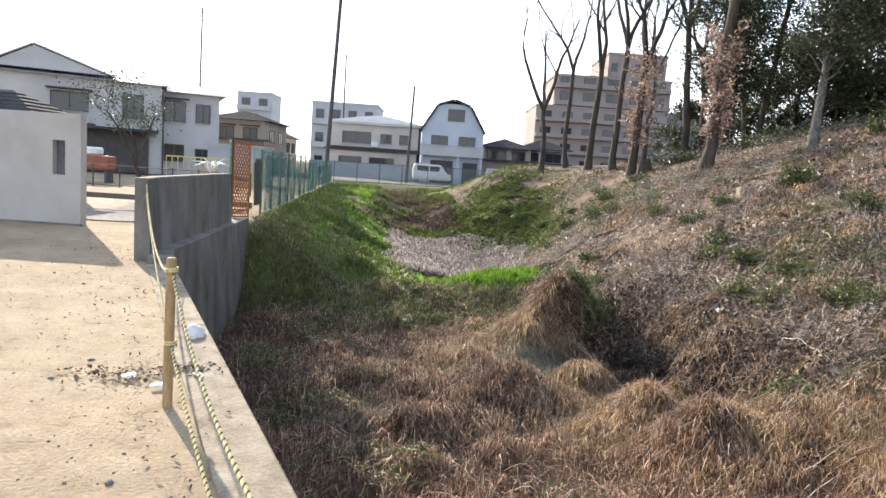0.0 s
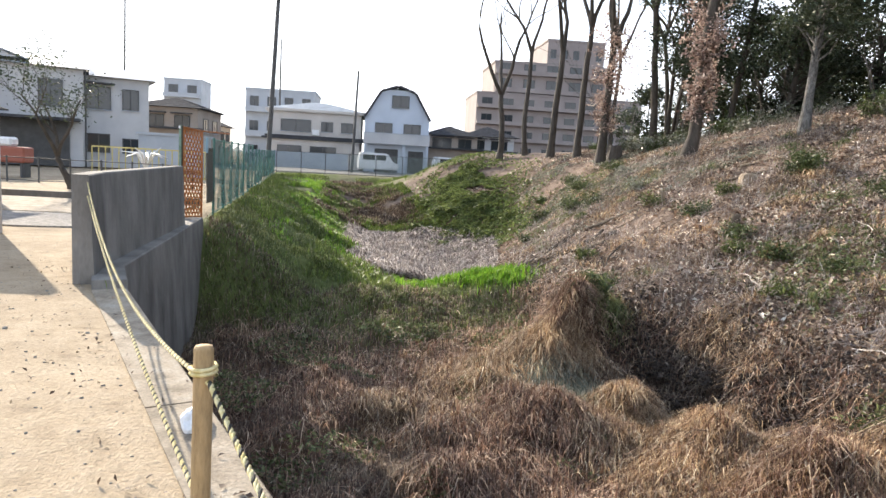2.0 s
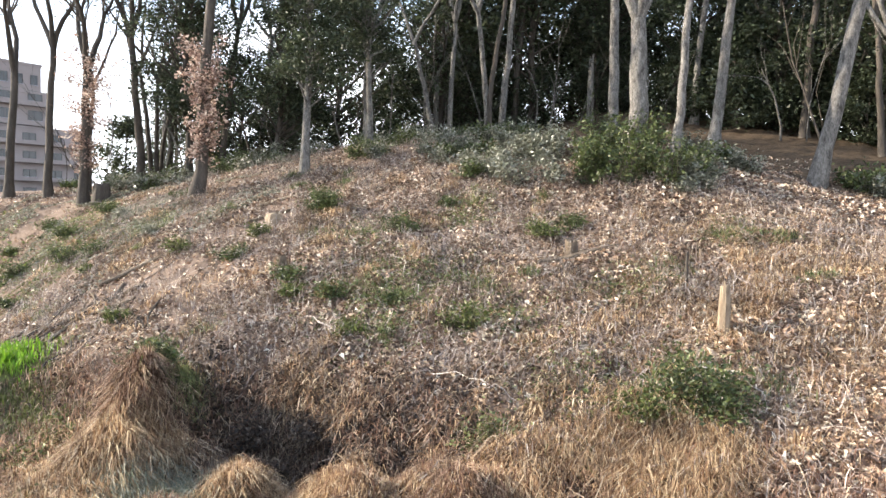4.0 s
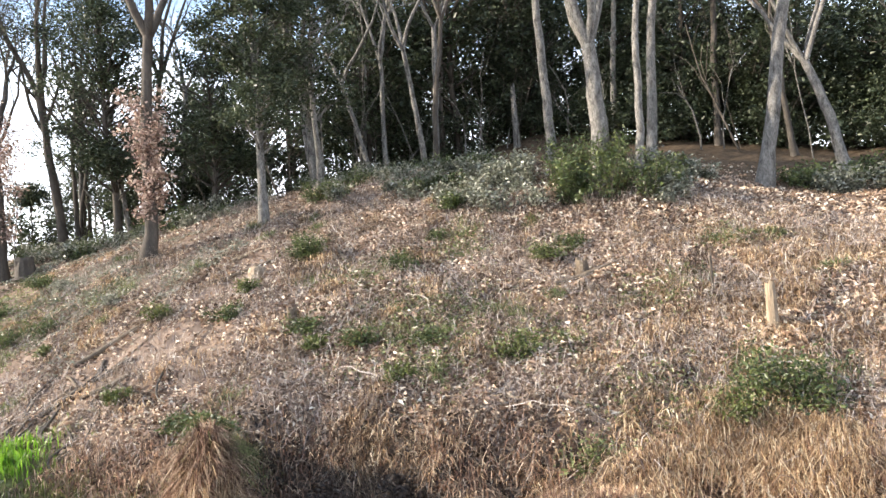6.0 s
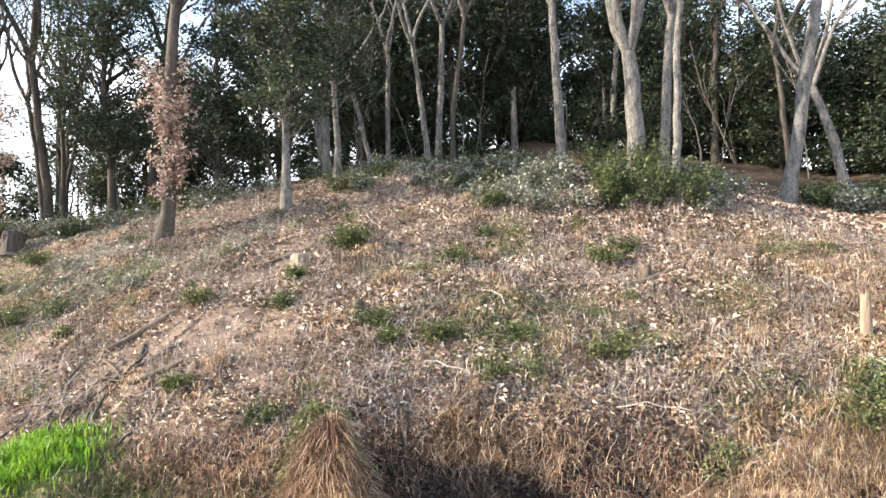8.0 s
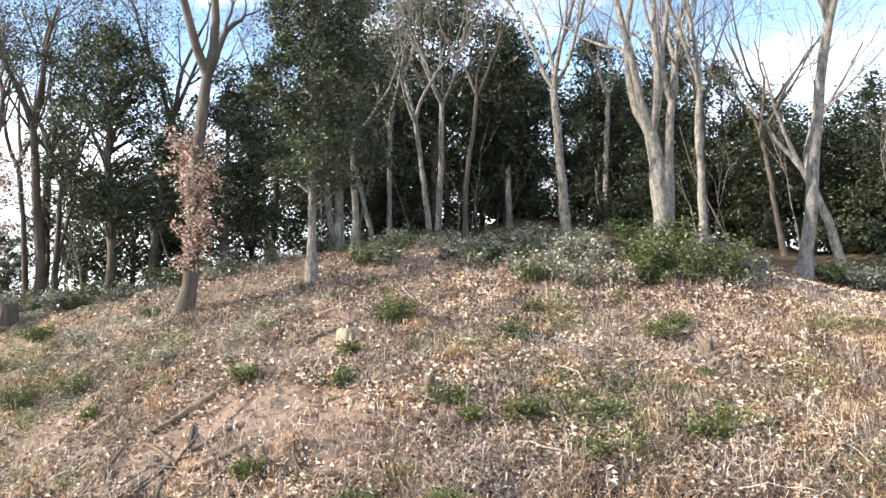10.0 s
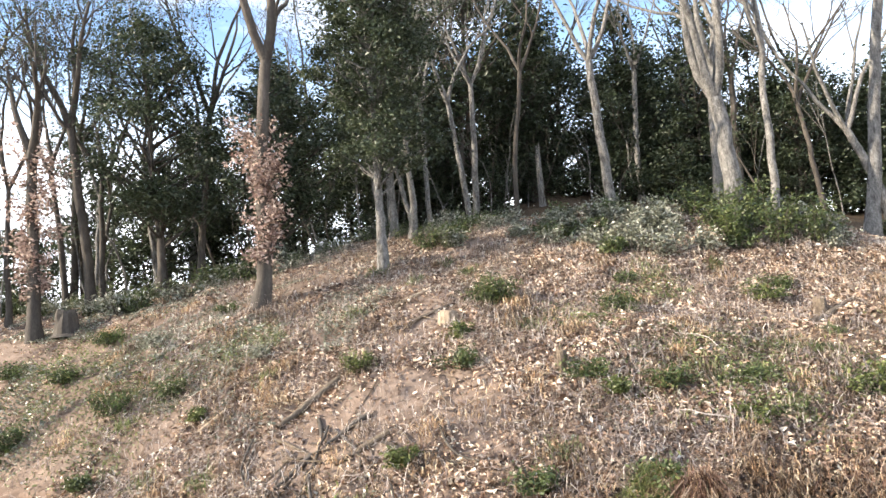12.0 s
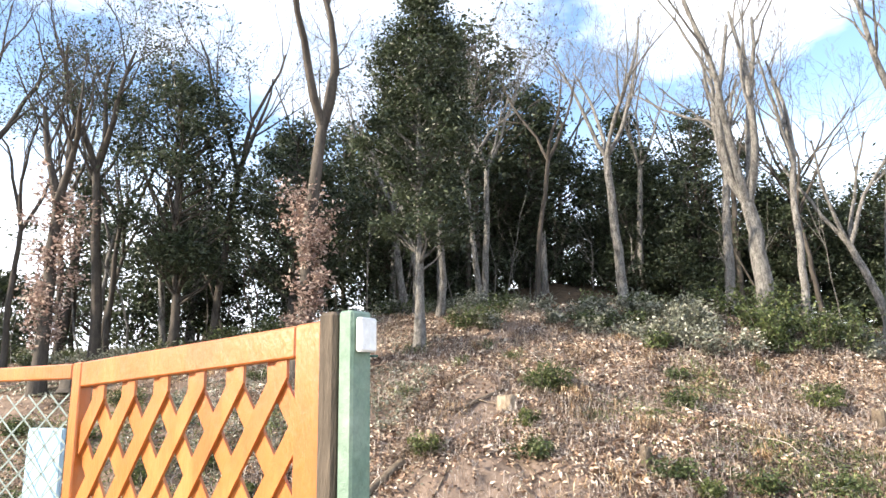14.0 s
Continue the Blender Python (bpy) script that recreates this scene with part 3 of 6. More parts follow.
up_line = [(-4.10, 9.48), (-4.26, 10.3), (-4.48, 13.0), (-4.64, 14.95)]
strip_wall("parapet_wall", up_line, 0.17, 0.0, 1.2, M["concrete"], "stained grey concrete wall, standing at the terrace edge")


def white_wall():
    t = thing("boundary_wall", (0, 0, 0), "off-white rendered block wall with a slit opening", "wall", "", "structure")
    bm = bmesh.new()
    x0, x1, y0, y1, zt = -13.0, -6.96, 13.1, 13.32, 2.17
    ox0, ox1, oz0, oz1 = -7.5, -7.26, 1.0, 1.66
    for lo, hi in (((x0, y0, -0.1), (ox0, y1, zt)), ((ox1, y0, -0.1), (x1, y1, zt)), ((ox0, y0, -0.1), (ox1, y1, oz0)), ((ox0, y0, oz1), (ox1, y1, zt))):
        box(bm, lo, hi)
    part("wall", bm, M["white_wall"], t)
    part("opening_backing", boxed((ox0, y1 - 0.08, oz0), (ox1, y1 - 0.03, oz1)), M["curtain"], t, "dark slit")
    part("footing", boxed((x0, y0 - 0.05, -0.1), (x1 + 0.04, y0, 0.07)), M["concrete"], t, "low concrete footing")


white_wall()


def tiled_roof(name, cx, cy, hx, hy, z0, rise, mat, parent=None, over=0.0, label=""):
    """A hipped roof with courses of tile."""
    bm = bmesh.new()
    n = 7
    for k in range(n):
        a, b = 1 - k / n, 1 - (k + 1) / n
        za, zb = z0 + rise * k / n, z0 + rise * (k + 1) / n
        if hx > hy:
            fa, fb = (hx - hy * (1 - a), hy * a), (hx - hy * (1 - b), hy * b)
        else:
            fa, fb = (hx * a, hy - hx * (1 - a)), (hx * b, hy - hx * (1 - b))
        fb = (max(fb[0], 0.05), max(fb[1], 0.05))
        lo = [bm.verts.new((cx + sx * fa[0], cy + sy * fa[1], za)) for sx, sy in ((-1, -1), (1, -1), (1, 1), (-1, 1))]
        lo2 = [bm.verts.new((cx + sx * fa[0], cy + sy * fa[1], za + 0.04)) for sx, sy in ((-1, -1), (1, -1), (1, 1), (-1, 1))]
        hi = [bm.verts.new((cx + sx * fb[0], cy + sy * fb[1], zb + 0.01)) for sx, sy in ((-1, -1), (1, -1), (1, 1), (-1, 1))]
        for q in range(4):
            r = (q + 1) % 4
            bm.faces.new((lo[q], lo[r], lo2[r], lo2[q]))
            bm.faces.new((lo2[q], lo2[r], hi[r], hi[q]))
        bm.faces.new(hi)
        if k == 0:
            bm.faces.new(lo[::-1])
    return part(name, bm, mat, parent, label)


def window(parent, x, z, w, h, y, face=-1, axis="y", awning=False, mat="dark_frame", shutter=False):
    """A sliding window with frame, two panes and a sill, in the face at y (or x)."""
    def at(lo, hi):
        if axis == "y":
            return lo, hi
        return (lo[1], lo[0], lo[2]), (hi[1], hi[0], hi[2])
    d = face
    f = bmesh.new()
    t = 0.06
    def bx(bm, a0, a1, d0, d1, c0, c1):
        lo, hi = at((a0, y + min(d0 * d, d1 * d), c0), (a1, y + max(d0 * d, d1 * d), c1))
        box(bm, lo, hi)
    bx(f, x - w / 2, x + w / 2, 0.0, 0.07, z - h / 2, z - h / 2 + t)
    bx(f, x - w / 2, x + w / 2, 0.0, 0.07, z + h / 2 - t, z + h / 2)
    bx(f, x - w / 2, x - w / 2 + t, 0.0, 0.068, z - h / 2 + t, z + h / 2 - t)
    bx(f, x + w / 2 - t, x + w / 2, 0.0, 0.068, z - h / 2 + t, z + h / 2 - t)
    bx(f, x - t / 2, x + t / 2, 0.0, 0.068, z - h / 2 + t, z + h / 2 - t)
    win = part("window", f, M[mat], parent)
    for a0, a1, nm in ((x - w / 2 + t, x - t / 2, "glass"), (x + t / 2, x + w / 2 - t, "glass")):
        g = bmesh.new()
        bx(g, a0, a1, 0.02, 0.035, z - h / 2 + t, z + h / 2 - t)
        part("pane", g, M[nm], win, "dark window glass")
    s = bmesh.new()
    bx(s, x - w / 2 - 0.05, x + w / 2 + 0.05, 0.0, 0.12, z - h / 2 - 0.05, z - h / 2 - 0.002)
    part("sill", s, M["grey_panel"], win)
    if awning:
        s = bmesh.new()
        bx(s, x - w / 2 - 0.2, x + w / 2 + 0.2, 0.0, 0.55, z + h / 2 + 0.12, z + h / 2 + 0.2)
        part("awning", s, M["roof_tile"], win, "small grey awning")
    return win


GZ = 0.22
hut = thing("hut", (-12.3, 19.0, 0.05), "low white hut with a dark hipped tiled roof behind the wall", "shed")
part("wall", boxed((-1.8, -1.2, 0), (1.5, 1.2, 2.15)), M["white_wall"], hut)
tiled_roof("roof", -0.15, 0, 2.0, 1.5, 2.152, 0.75, M["roof_tile"], hut)


def blue_house():
    t = thing("house", (0.75, 74, GZ), "pale blue three-storey house with a gambrel gable and ground-floor car port", "house", "houses beyond the ditch")
    w, d = 3.15, 4.5
    body = bmesh.new()
    prof = [(-w, 0), (w, 0), (w, 5.2), (1.6, 7.75), (0.9, 8.0), (-0.9, 8.0), (-1.6, 7.75), (-w, 5.2)]
    f = [body.verts.new((x, -d, z)) for x, z in prof]
    b = [body.verts.new((x, d, z)) for x, z in prof]
    body.faces.new(f)
    body.faces.new(b[::-1])
    for k in range(len(prof)):
        q = (k + 1) % len(prof)
        body.faces.new((f[k], b[k], b[q], f[q]))
    bmesh.ops.recalc_face_normals(body, faces=body.faces)
    part("wall", body, M["render_blue"], t)
    roof = bmesh.new()
    for (xa, za), (xb, zb) in (((w, 5.15), (1.6, 7.75)), ((1.6, 7.75), (0.0, 8.3)), ((0, 8.3), (-1.6, 7.75)), ((-1.6, 7.75), (-w, 5.15))):
        n = Vector((zb - za, 0, -(xb - xa))).normalized()
        if n.z < 0:
            n = -n
        q = [(xa, za), (xb, zb)]
        c = []
        for yy in (-d - 0.35, d + 0.35):
            for (x, z) in q:
                c.append(roof.verts.new((x + n.x * 0.02, yy, z + n.z * 0.02)))
                c.append(roof.verts.new((x + n.x * 0.2, yy, z + n.z * 0.2)))
        for a in ((0, 2, 3, 1), (4, 5, 7, 6), (0, 1, 5, 4), (2, 6, 7, 3), (1, 3, 7, 5), (0, 4, 6, 2)):
            roof.faces.new([c[k] for k in a])
    bmesh.ops.recalc_face_normals(roof, faces=roof.faces)
    part("roof", roof, M["roof_tile"], t, "dark gambrel roof")
    part("balcony", boxed((-w - 0.05, -d - 0.9, 2.75), (w + 0.05, -d - 0.002, 3.75)), M["render_white"], t, "pale balcony front")
    part("balcony_rail", boxed((-w - 0.08, -d - 0.95, 3.75), (w + 0.08, -d - 0.8, 3.82)), M["grey_panel"], t)
    # no real openings: dark slabs on the wall give their inner shade
    part("opening_shade", boxed((-2.1, -d - 0.06, 0), (0.2, -d + 0.02, 2.3)), M["dark_frame"], t, "dark slab standing in for the shade inside the car port")
    part("opening_shade", boxed((1.2, -d - 0.06, 0), (2.7, -d + 0.02, 2.2)), M["dark_frame"], t, "dark slab standing in for the shade inside the entrance")
    for px in (-3.0, 0.7, 3.0):
        part("pillar", boxed((px - 0.12, -d - 0.85, 0), (px + 0.12, -d - 0.6, 2.748)), M["render_blue"], t)
    window(t, 0.25, 6.9, 1.7, 1.2, -d)
    window(t, -1.3, 4.25, 1.7, 1.1, -d)
    window(t, 1.5, 4.25, 1.7, 1.1, -d)


blue_house()


def flat_house():
    t = thing("house", (-7.4, 76, GZ), "cream two-storey house with grey tiled eaves on both floors", "house", "houses beyond the ditch")
    w, d = 4.6, 4.0
    part("wall", boxed((-w, -d, 0), (w, d, 5.5)), M["render_cream"], t)
    part("parapet", boxed((-w - 0.3, -d - 0.35, 5.5), (w + 0.2, d, 5.75)), M["render_cream"], t)
    tiled_roof("roof", 0, 0.2, w + 0.4, d + 0.2, 5.76, 1.0, M["roof_pale"], t, label="pale shining tiled roof")
    part("eave", boxed((-w - 0.5, -d - 1.0, 2.75), (w + 0.4, -d - 0.002, 2.95)), M["roof_tile"], t, "grey tiled eave above the ground floor")
    part("eave_course", boxed((-w - 0.3, -d - 0.5, 2.952), (w + 0.3, -d - 0.002, 3.15)), M["roof_tile"], t)
    part("extension", boxed((-w + 0.1, -d - 0.7, 0), (w - 0.1, -d - 0.004, 2.748)), M["render_cream"], t)
    for x, ww, h in ((-1.9, 3.0, 1.2), (1.2, 1.2, 1.0), (3.2, 1.2, 1.0)):
        window(t, x, 4.15, ww, h, -d)
    for x, ww in ((-2.4, 2.4), (0.9, 2.6)):
        window(t, x, 1.5, ww, 1.3, -d - 0.7)
    part("air_conditioner", boxed((-0.3, -d - 0.34, 3.25), (0.45, -d - 0.02, 3.8), 0.02), M["white_plastic"], t, "white air conditioner box")


flat_house()


def plain_house(x, y, w, d, h, rise, wallm, roofm, label, wins, mid_eave=True, z=GZ, turn=0.0, awn=True):
    t = thing("house", (x, y, z), label, "house", "houses beyond the ditch")
    t.rotation_euler = (0, 0, radians(turn))
    part("wall", boxed((-w, -d, 0), (w, d, h)), M[wallm], t)
    tiled_roof("roof", 0, 0, w + 0.5, d + 0.5, h, rise, M[roofm], t)
    if mid_eave:
        part("eave", boxed((-w - 0.4, -d - 0.8, 2.7), (w + 0.4, -d - 0.003, 2.85)), M["roof_tile"], t)
    for wx, wz, ww, wh in wins:
        window(t, wx, wz, ww, wh, -d, awning=awn)
    for wy in (-d * 0.4, d * 0.4):
        window(t, wy, h * 0.72, 1.5, 1.1, w, face=1, axis="x")
    return t


plain_house(6.6, 77, 2.7, 4, 4.1, 1.1, "render_brown", "roof_tile", "small brown two-storey house with a dark tiled roof", [(-1.0, 3.3, 2.0, 1.1), (1.4, 3.3, 1.4, 1.0)])
plain_house(11.0, 79, 2.6, 4, 4.3, 1.2, "render_white", "roof_tile", "white house with a dark tiled hipped roof", [(-1.2, 3.4, 1.2, 1.0), (1.0, 3.4, 1.8, 1.0)])
plain_house(-17.6, 62, 2.3, 4, 4.4, 0.9, "render_brown", "roof_tile", "brown two-storey house under a tiled roof", [(-0.9, 3.3, 1.2, 1.0), (1.1, 3.3, 1.2, 1.0)])
plain_house(-19.2, 75, 2.3, 3, 3.6, 1.2, "render_cream", "roof_tile", "low cream house with a hipped roof", [(-0.5, 2.7, 1.4, 1.0)])
plain_house(-23.0, 82, 2.8, 3, 4.6, 1.0, "render_cream", "roof_tile", "cream house far along the street", [(0.0, 3.6, 1.6, 1.0)])


def white_terrace():
    t = thing("house", (-19.6, 46, 0.1), "large white two-storey house with a gabled roof and small awninged windows", "house", "houses beyond the ditch")
    t.rotation_euler = (0, 0, radians(24))
    part("wall", boxed((-8.7, -4, 0), (0.4, 4, 5.5)), M["render_white"], t)
    part("wing", boxed((0.402, -3.0, 0), (3.9, 4, 5.2)), M["render_white"], t, "bright white wing")
    bm = bmesh.new()
    for x0, x1, yf_, z0, rise in ((-9.1, 0.7, -4.4, 5.4, 1.0), (0.72, 4.3, -3.4, 5.2, 0.8)):
        ym = 0.0
        c = [bm.verts.new(p) for p in ((x0, yf_, z0), (x1, yf_, z0), (x1, 4.4, z0), (x0, 4.4, z0), (x0, ym, z0 + rise), (x1, ym, z0 + rise))]
        for a in ((0, 1, 5, 4), (2, 3, 4, 5), (0, 4, 3), (1, 2, 5), (0, 3, 2, 1)):
            bm.faces.new([c[k] for k in a])
    bmesh.ops.recalc_face_normals(bm, faces=bm.faces)
    part("roof", bm, M["roof_pale"], t, "pale roof sheets catching the sun")
    gm = bmesh.new()
    pr_ = [(-8.7, 5.7), (-2.6, 5.7), (-6.4, 7.0)]
    ga = [gm.verts.new((x, -4.02, z)) for x, z in pr_]
    gb_ = [gm.verts.new((x, 0.0, z)) for x, z in pr_]
    gm.faces.new(ga)
    gm.faces.new(gb_[::-1])
    for k in range(3):
        gm.faces.new((ga[k], gb_[k], gb_[(k + 1) % 3], ga[(k + 1) % 3]))
    bmesh.ops.recalc_face_normals(gm, faces=gm.faces)
    part("gable", gm, M["render_white"], t, "white gable over the end")
    for xa, xb in ((-9.1, -6.4), (-6.4, -2.2)):
        za, zb = (5.6, 7.05) if xa < -7 else (7.05, 5.6)
        rm_ = bmesh.new()
        c = [rm_.verts.new(p) for p in ((xa, -4.12, za), (xb, -4.12, zb), (xb, 0.3, zb), (xa, 0.3, za), (xa, -4.12, za + 0.08), (xb, -4.12, zb + 0.08), (xb, 0.3, zb + 0.08), (xa, 0.3, za + 0.08))]
        for a in ((0, 1, 2, 3), (4, 5, 6, 7), (0, 1, 5, 4), (1, 2, 6, 5), (2, 3, 7, 6), (3, 0, 4, 7)):
            rm_.faces.new([c[k] for k in a])
        bmesh.ops.recalc_face_normals(rm_, faces=rm_.faces)
        part("gable_roof", rm_, M["roof_pale"], t, "grey gable roof slope")
    window(t, -4.6, 4.0, 2.0, 1.1, -4, awning=True)
    window(t, -1.2, 4.0, 1.2, 1.5, -4)
    window(t, 1.2, 4.0, 1.3, 1.3, -3, awning=True)
    window(t, 2.9, 4.0, 0.9, 1.2, -3)
    window(t, 1.2, 1.4, 1.2, 1.1, -3)
    window(t, 2.9, 1.3, 0.9, 0.9, -3)
    part("porch_roof", boxed((-7.4, -5.6, 2.5), (0.2, -4.003, 2.65)), M["roof_tile"], t)
    # a dark panel on the flat wall paints the shade below the porch roof
    part("porch_shade", boxed((-7.0, -4.1, 0), (-0.3, -4.004, 2.49)), M["dark_frame"], t, "dark panel standing in for the shade under the porch roof")
    part("drainpipe", tubes("drainpipe", [([(0.5, -4.12, 0), (0.5, -4.12, 2.6), (0.5, -4.12, 5.3)], [0.05] * 3, 6)], M["dark_frame"]), None, t)


white_terrace()


def block(name, lo, hi, mat, label, floors, cols, steps=()):
    t = thing(name, ((lo[0] + hi[0]) / 2, lo[1], lo[2]), label, "building", "buildings far off")
    w, d, h = (hi[0] - lo[0]) / 2, hi[1] - lo[1], hi[2] - lo[2]
    part("wall", boxed((-w, 0, 0), (w, d, h)), M[mat], t)
    part("roof", boxed((-w - 0.1, -0.1, h), (w + 0.1, d + 0.1, h + 0.25)), M[mat], t)
    for k, (a, b, c) in enumerate(steps):
        part("upper_floor", boxed((a, 0.5 + k * 0.3, h + 0.251), (b, d, c)), M[mat], t)
        part("roof", boxed((a - 0.15, 0.4 + k * 0.3, c + 0.001), (b + 0.15, d, c + 0.35)), M[mat], t)
        tiers = max(1, round((c - h) / 3.0)) if k == 0 else 1
        for q in range(tiers):
            zc = h + 1.9 + q * 2.8 if k == 0 else c - 2.0
            for j in range(5):
                window(t, a + (b - a) * (j + 0.5) / 5, zc, (b - a) / 5 * 0.5, 1.4, 0.5 + k * 0.3)
            if k == 0:
                part("balcony", boxed((a + 0.1, -0.25, zc - 1.5), (b - 0.1, 0.496, zc - 0.8)), M[mat], t)
    for i in range(floors):
        z = h * (i + 0.55) / floors
        for j in range(cols):
            x = -w + 2 * w * (j + 0.5) / cols
            window(t, x, z, 2 * w / cols * 0.5, h / floors * 0.4, 0)
        if floors > 2:
            part("balcony", boxed((-w + 0.1, -0.9, z - h / floors * 0.45), (w - 0.1, -0.002, z - h / floors * 0.22)), M[mat], t)


block("apartment_building", (14.5, 112, 0), (42, 126, 13.0), "render_pink", "pinkish brown stepped apartment building behind the hill", 5, 8, ((-11.0, 8, 18.0), (-2.5, 7.0, 22.0)))
block("office_block", (-18.6, 95, 0), (-9.6, 104, 9.6), "grey_panel", "grey panelled block behind the houses", 3, 4)
block("tower_block", (-33.5, 110, 0), (-28.0, 116, 11.6), "grey_panel", "pale grey square tower far off", 4, 2)

# ---- street furniture, fences ----



def pole(x, y, z0, h, r, label, dx=0.0, dy=0.0, arms=0):
    t = thing("utility_pole", (x, y, z0), label, "pole", "poles along the street")
    part("shaft", tubes("shaft", [([(0, 0, -0.3), (dx / 2, dy / 2, h / 2), (dx, dy, h)], [r, r * 0.8, r * 0.6], 8)], M["pole_metal"]), None, t)
    for k in range(arms):
        z = h - 0.4 - 0.6 * k
        part("crossarm", boxed((dx * z / h - 0.5, -0.05, z), (dx * z / h + 0.5, 0.05, z + 0.1)), M["pole_metal"], t)
        for q in (-0.42, 0.42):
            part("insulator", tubes("insulator", [([(dx * z / h + q, 0, z + 0.1), (dx * z / h + q, 0, z + 0.16), (dx * z / h + q, 0, z + 0.25)], [0.04, 0.06, 0.03], 6)], M["white_plastic"]), None, t)


def post_fence(name, pts, h, gap, label, mesh_mat, post_mat, wires=True, rail=True, spacing=0.09, height0=0.05, thick=0.004, posts=True):
    """A fence of round posts, top rail and a diamond wire mesh, along plan points."""
    t = thing(name, (0, 0, 0), label, "fence", "", "")
    for (xa, ya), (xb, yb) in zip(pts, pts[1:]):
        L = math.hypot(xb - xa, yb - ya)
        n = max(1, round(L / gap))
        for k in range(n + 1 if posts else 0):
            x, y = xa + (xb - xa) * k / n, ya + (yb - ya) * k / n
            z = gz(x, y)
            part("post", tubes("post", [([(x, y, z - 0.1), (x, y, z + h / 2), (x, y, z + h + 0.05)], [0.03] * 3, 6)], M[post_mat]), None, t)
        za, zb = gz(xa, ya), gz(xb, yb)
        if rail:
            for hh in (h, height0 + 0.03):
                part("rail", tubes("rail", [([(xa, ya, za + hh), ((xa + xb) / 2, (ya + yb) / 2, (za + zb) / 2 + hh), (xb, yb, zb + hh)], [0.016] * 3, 4)], M[post_mat]), None, t)
        if wires:
            V, F = [], []
            m = int(L / spacing)
            hh = h - height0
            for k in range(-int(hh / spacing) - 1, m + 1):
                for s in (1, -1):
                    a0, a1 = k * spacing, k * spacing + hh
                    b0, b1 = max(a0, 0), min(a1, L)
                    if b1 <= b0:
                        continue
                    z0_, z1_ = height0 + b0 - a0, height0 + b1 - a0
                    if s < 0:
                        z0_, z1_ = h - (b0 - a0), h - (b1 - a0)
                    p = []
                    for bb, zz in ((b0, z0_), (b1, z1_)):
                        f_ = bb / L
                        p.append((xa + (xb - xa) * f_, ya + (yb - ya) * f_, za + (zb - za) * f_ + zz))
                    paths_n = len(V)
                    V += [(p[0][0], p[0][1], p[0][2] - thick), (p[1][0], p[1][1], p[1][2] - thick), (p[1][0], p[1][1], p[1][2] + thick), (p[0][0], p[0][1], p[0][2] + thick)]
                    F.append((paths_n, paths_n + 1, paths_n + 2, paths_n + 3))
            if V:
                part("wire_mesh", quick_mesh("wire_mesh", V, F, M[mesh_mat]), None, t, "woven wire mesh", "stuff")
    return t


def fence_pt(y):
    return (float(wall_x(y)), y)


post_fence("net_fence", [fence_pt(18.2), fence_pt(24), fence_pt(30)], 1.75, 1.9, "green net fence on metal posts along the grassy bank", "net_green", "net_green", spacing=0.05, thick=0.007)
post_fence("net_fence", [fence_pt(30), fence_pt(38), fence_pt(47.5)], 1.6, 2.0, "green net fence on metal posts, further along the bank", "net_green", "net_green", spacing=0.12, thick=0.012)
post_fence("wire_fence", [(-7.9, 49.5), (-3.0, 50.2), (4.5, 51)], 1.5, 1.9, "grey wire fence along the street edge", "wire", "pole_metal", spacing=0.16, thick=0.012)
post_fence("wire_fence", [(-4.73, 16.83), (-4.80, 18.3)], 1.84, 1.5, "chain-link fence between the lattice screen and the net", "wire", "pole_metal", spacing=0.06, thick=0.003, rail=False, posts=False)



def draped_net(y0, y1, h0, h1, label, seed):
    """Green netting hung on the fence in loose folds."""
    rg = np.random.default_rng(seed)
    n, m_ = int((y1 - y0) / 0.08), 8
    yy = np.linspace(y0, y1, n)
    V = []
    ph = rg.uniform(0, 6, 3)
    for v in yy:
        x, zg = float(wall_x(v)) + 0.05, gz(float(wall_x(v)), v)
        f = 0.04 * math.sin(v * 9 + ph[0]) + 0.05 * math.sin(v * 3.7 + ph[1])
        sag = 0.12 * abs(math.sin(v * 1.6 + ph[2]))
        for k in range(m_):
            q = k / (m_ - 1)
            V.append((x + f * (1.2 - q), v, zg + h0 + (h1 - sag - h0) * q))
    F = [(i * m_ + k, (i + 1) * m_ + k, (i + 1) * m_ + k + 1, i * m_ + k + 1) for i in range(n - 1) for k in range(m_ - 1)]
    tagged(new("netting", quick_mesh("netting", V, F, M["net_cloth"], smooth=True)), label, "netting")


draped_net(18.6, 25.5, 0.15, 1.7, "loose teal green netting hung over the fence", 1)
draped_net(26.2, 35.0, 0.2, 1.55, "loose teal green netting hung over the fence, further on", 2)
draped_net(36.0, 46.5, 0.3, 1.4, "loose teal green netting near the street corner", 3)

LX0, LY0, LX1, LY1 = -4.975, 16.075, -4.75, 16.79
LTOP, LBOT = 1.96, 0.14


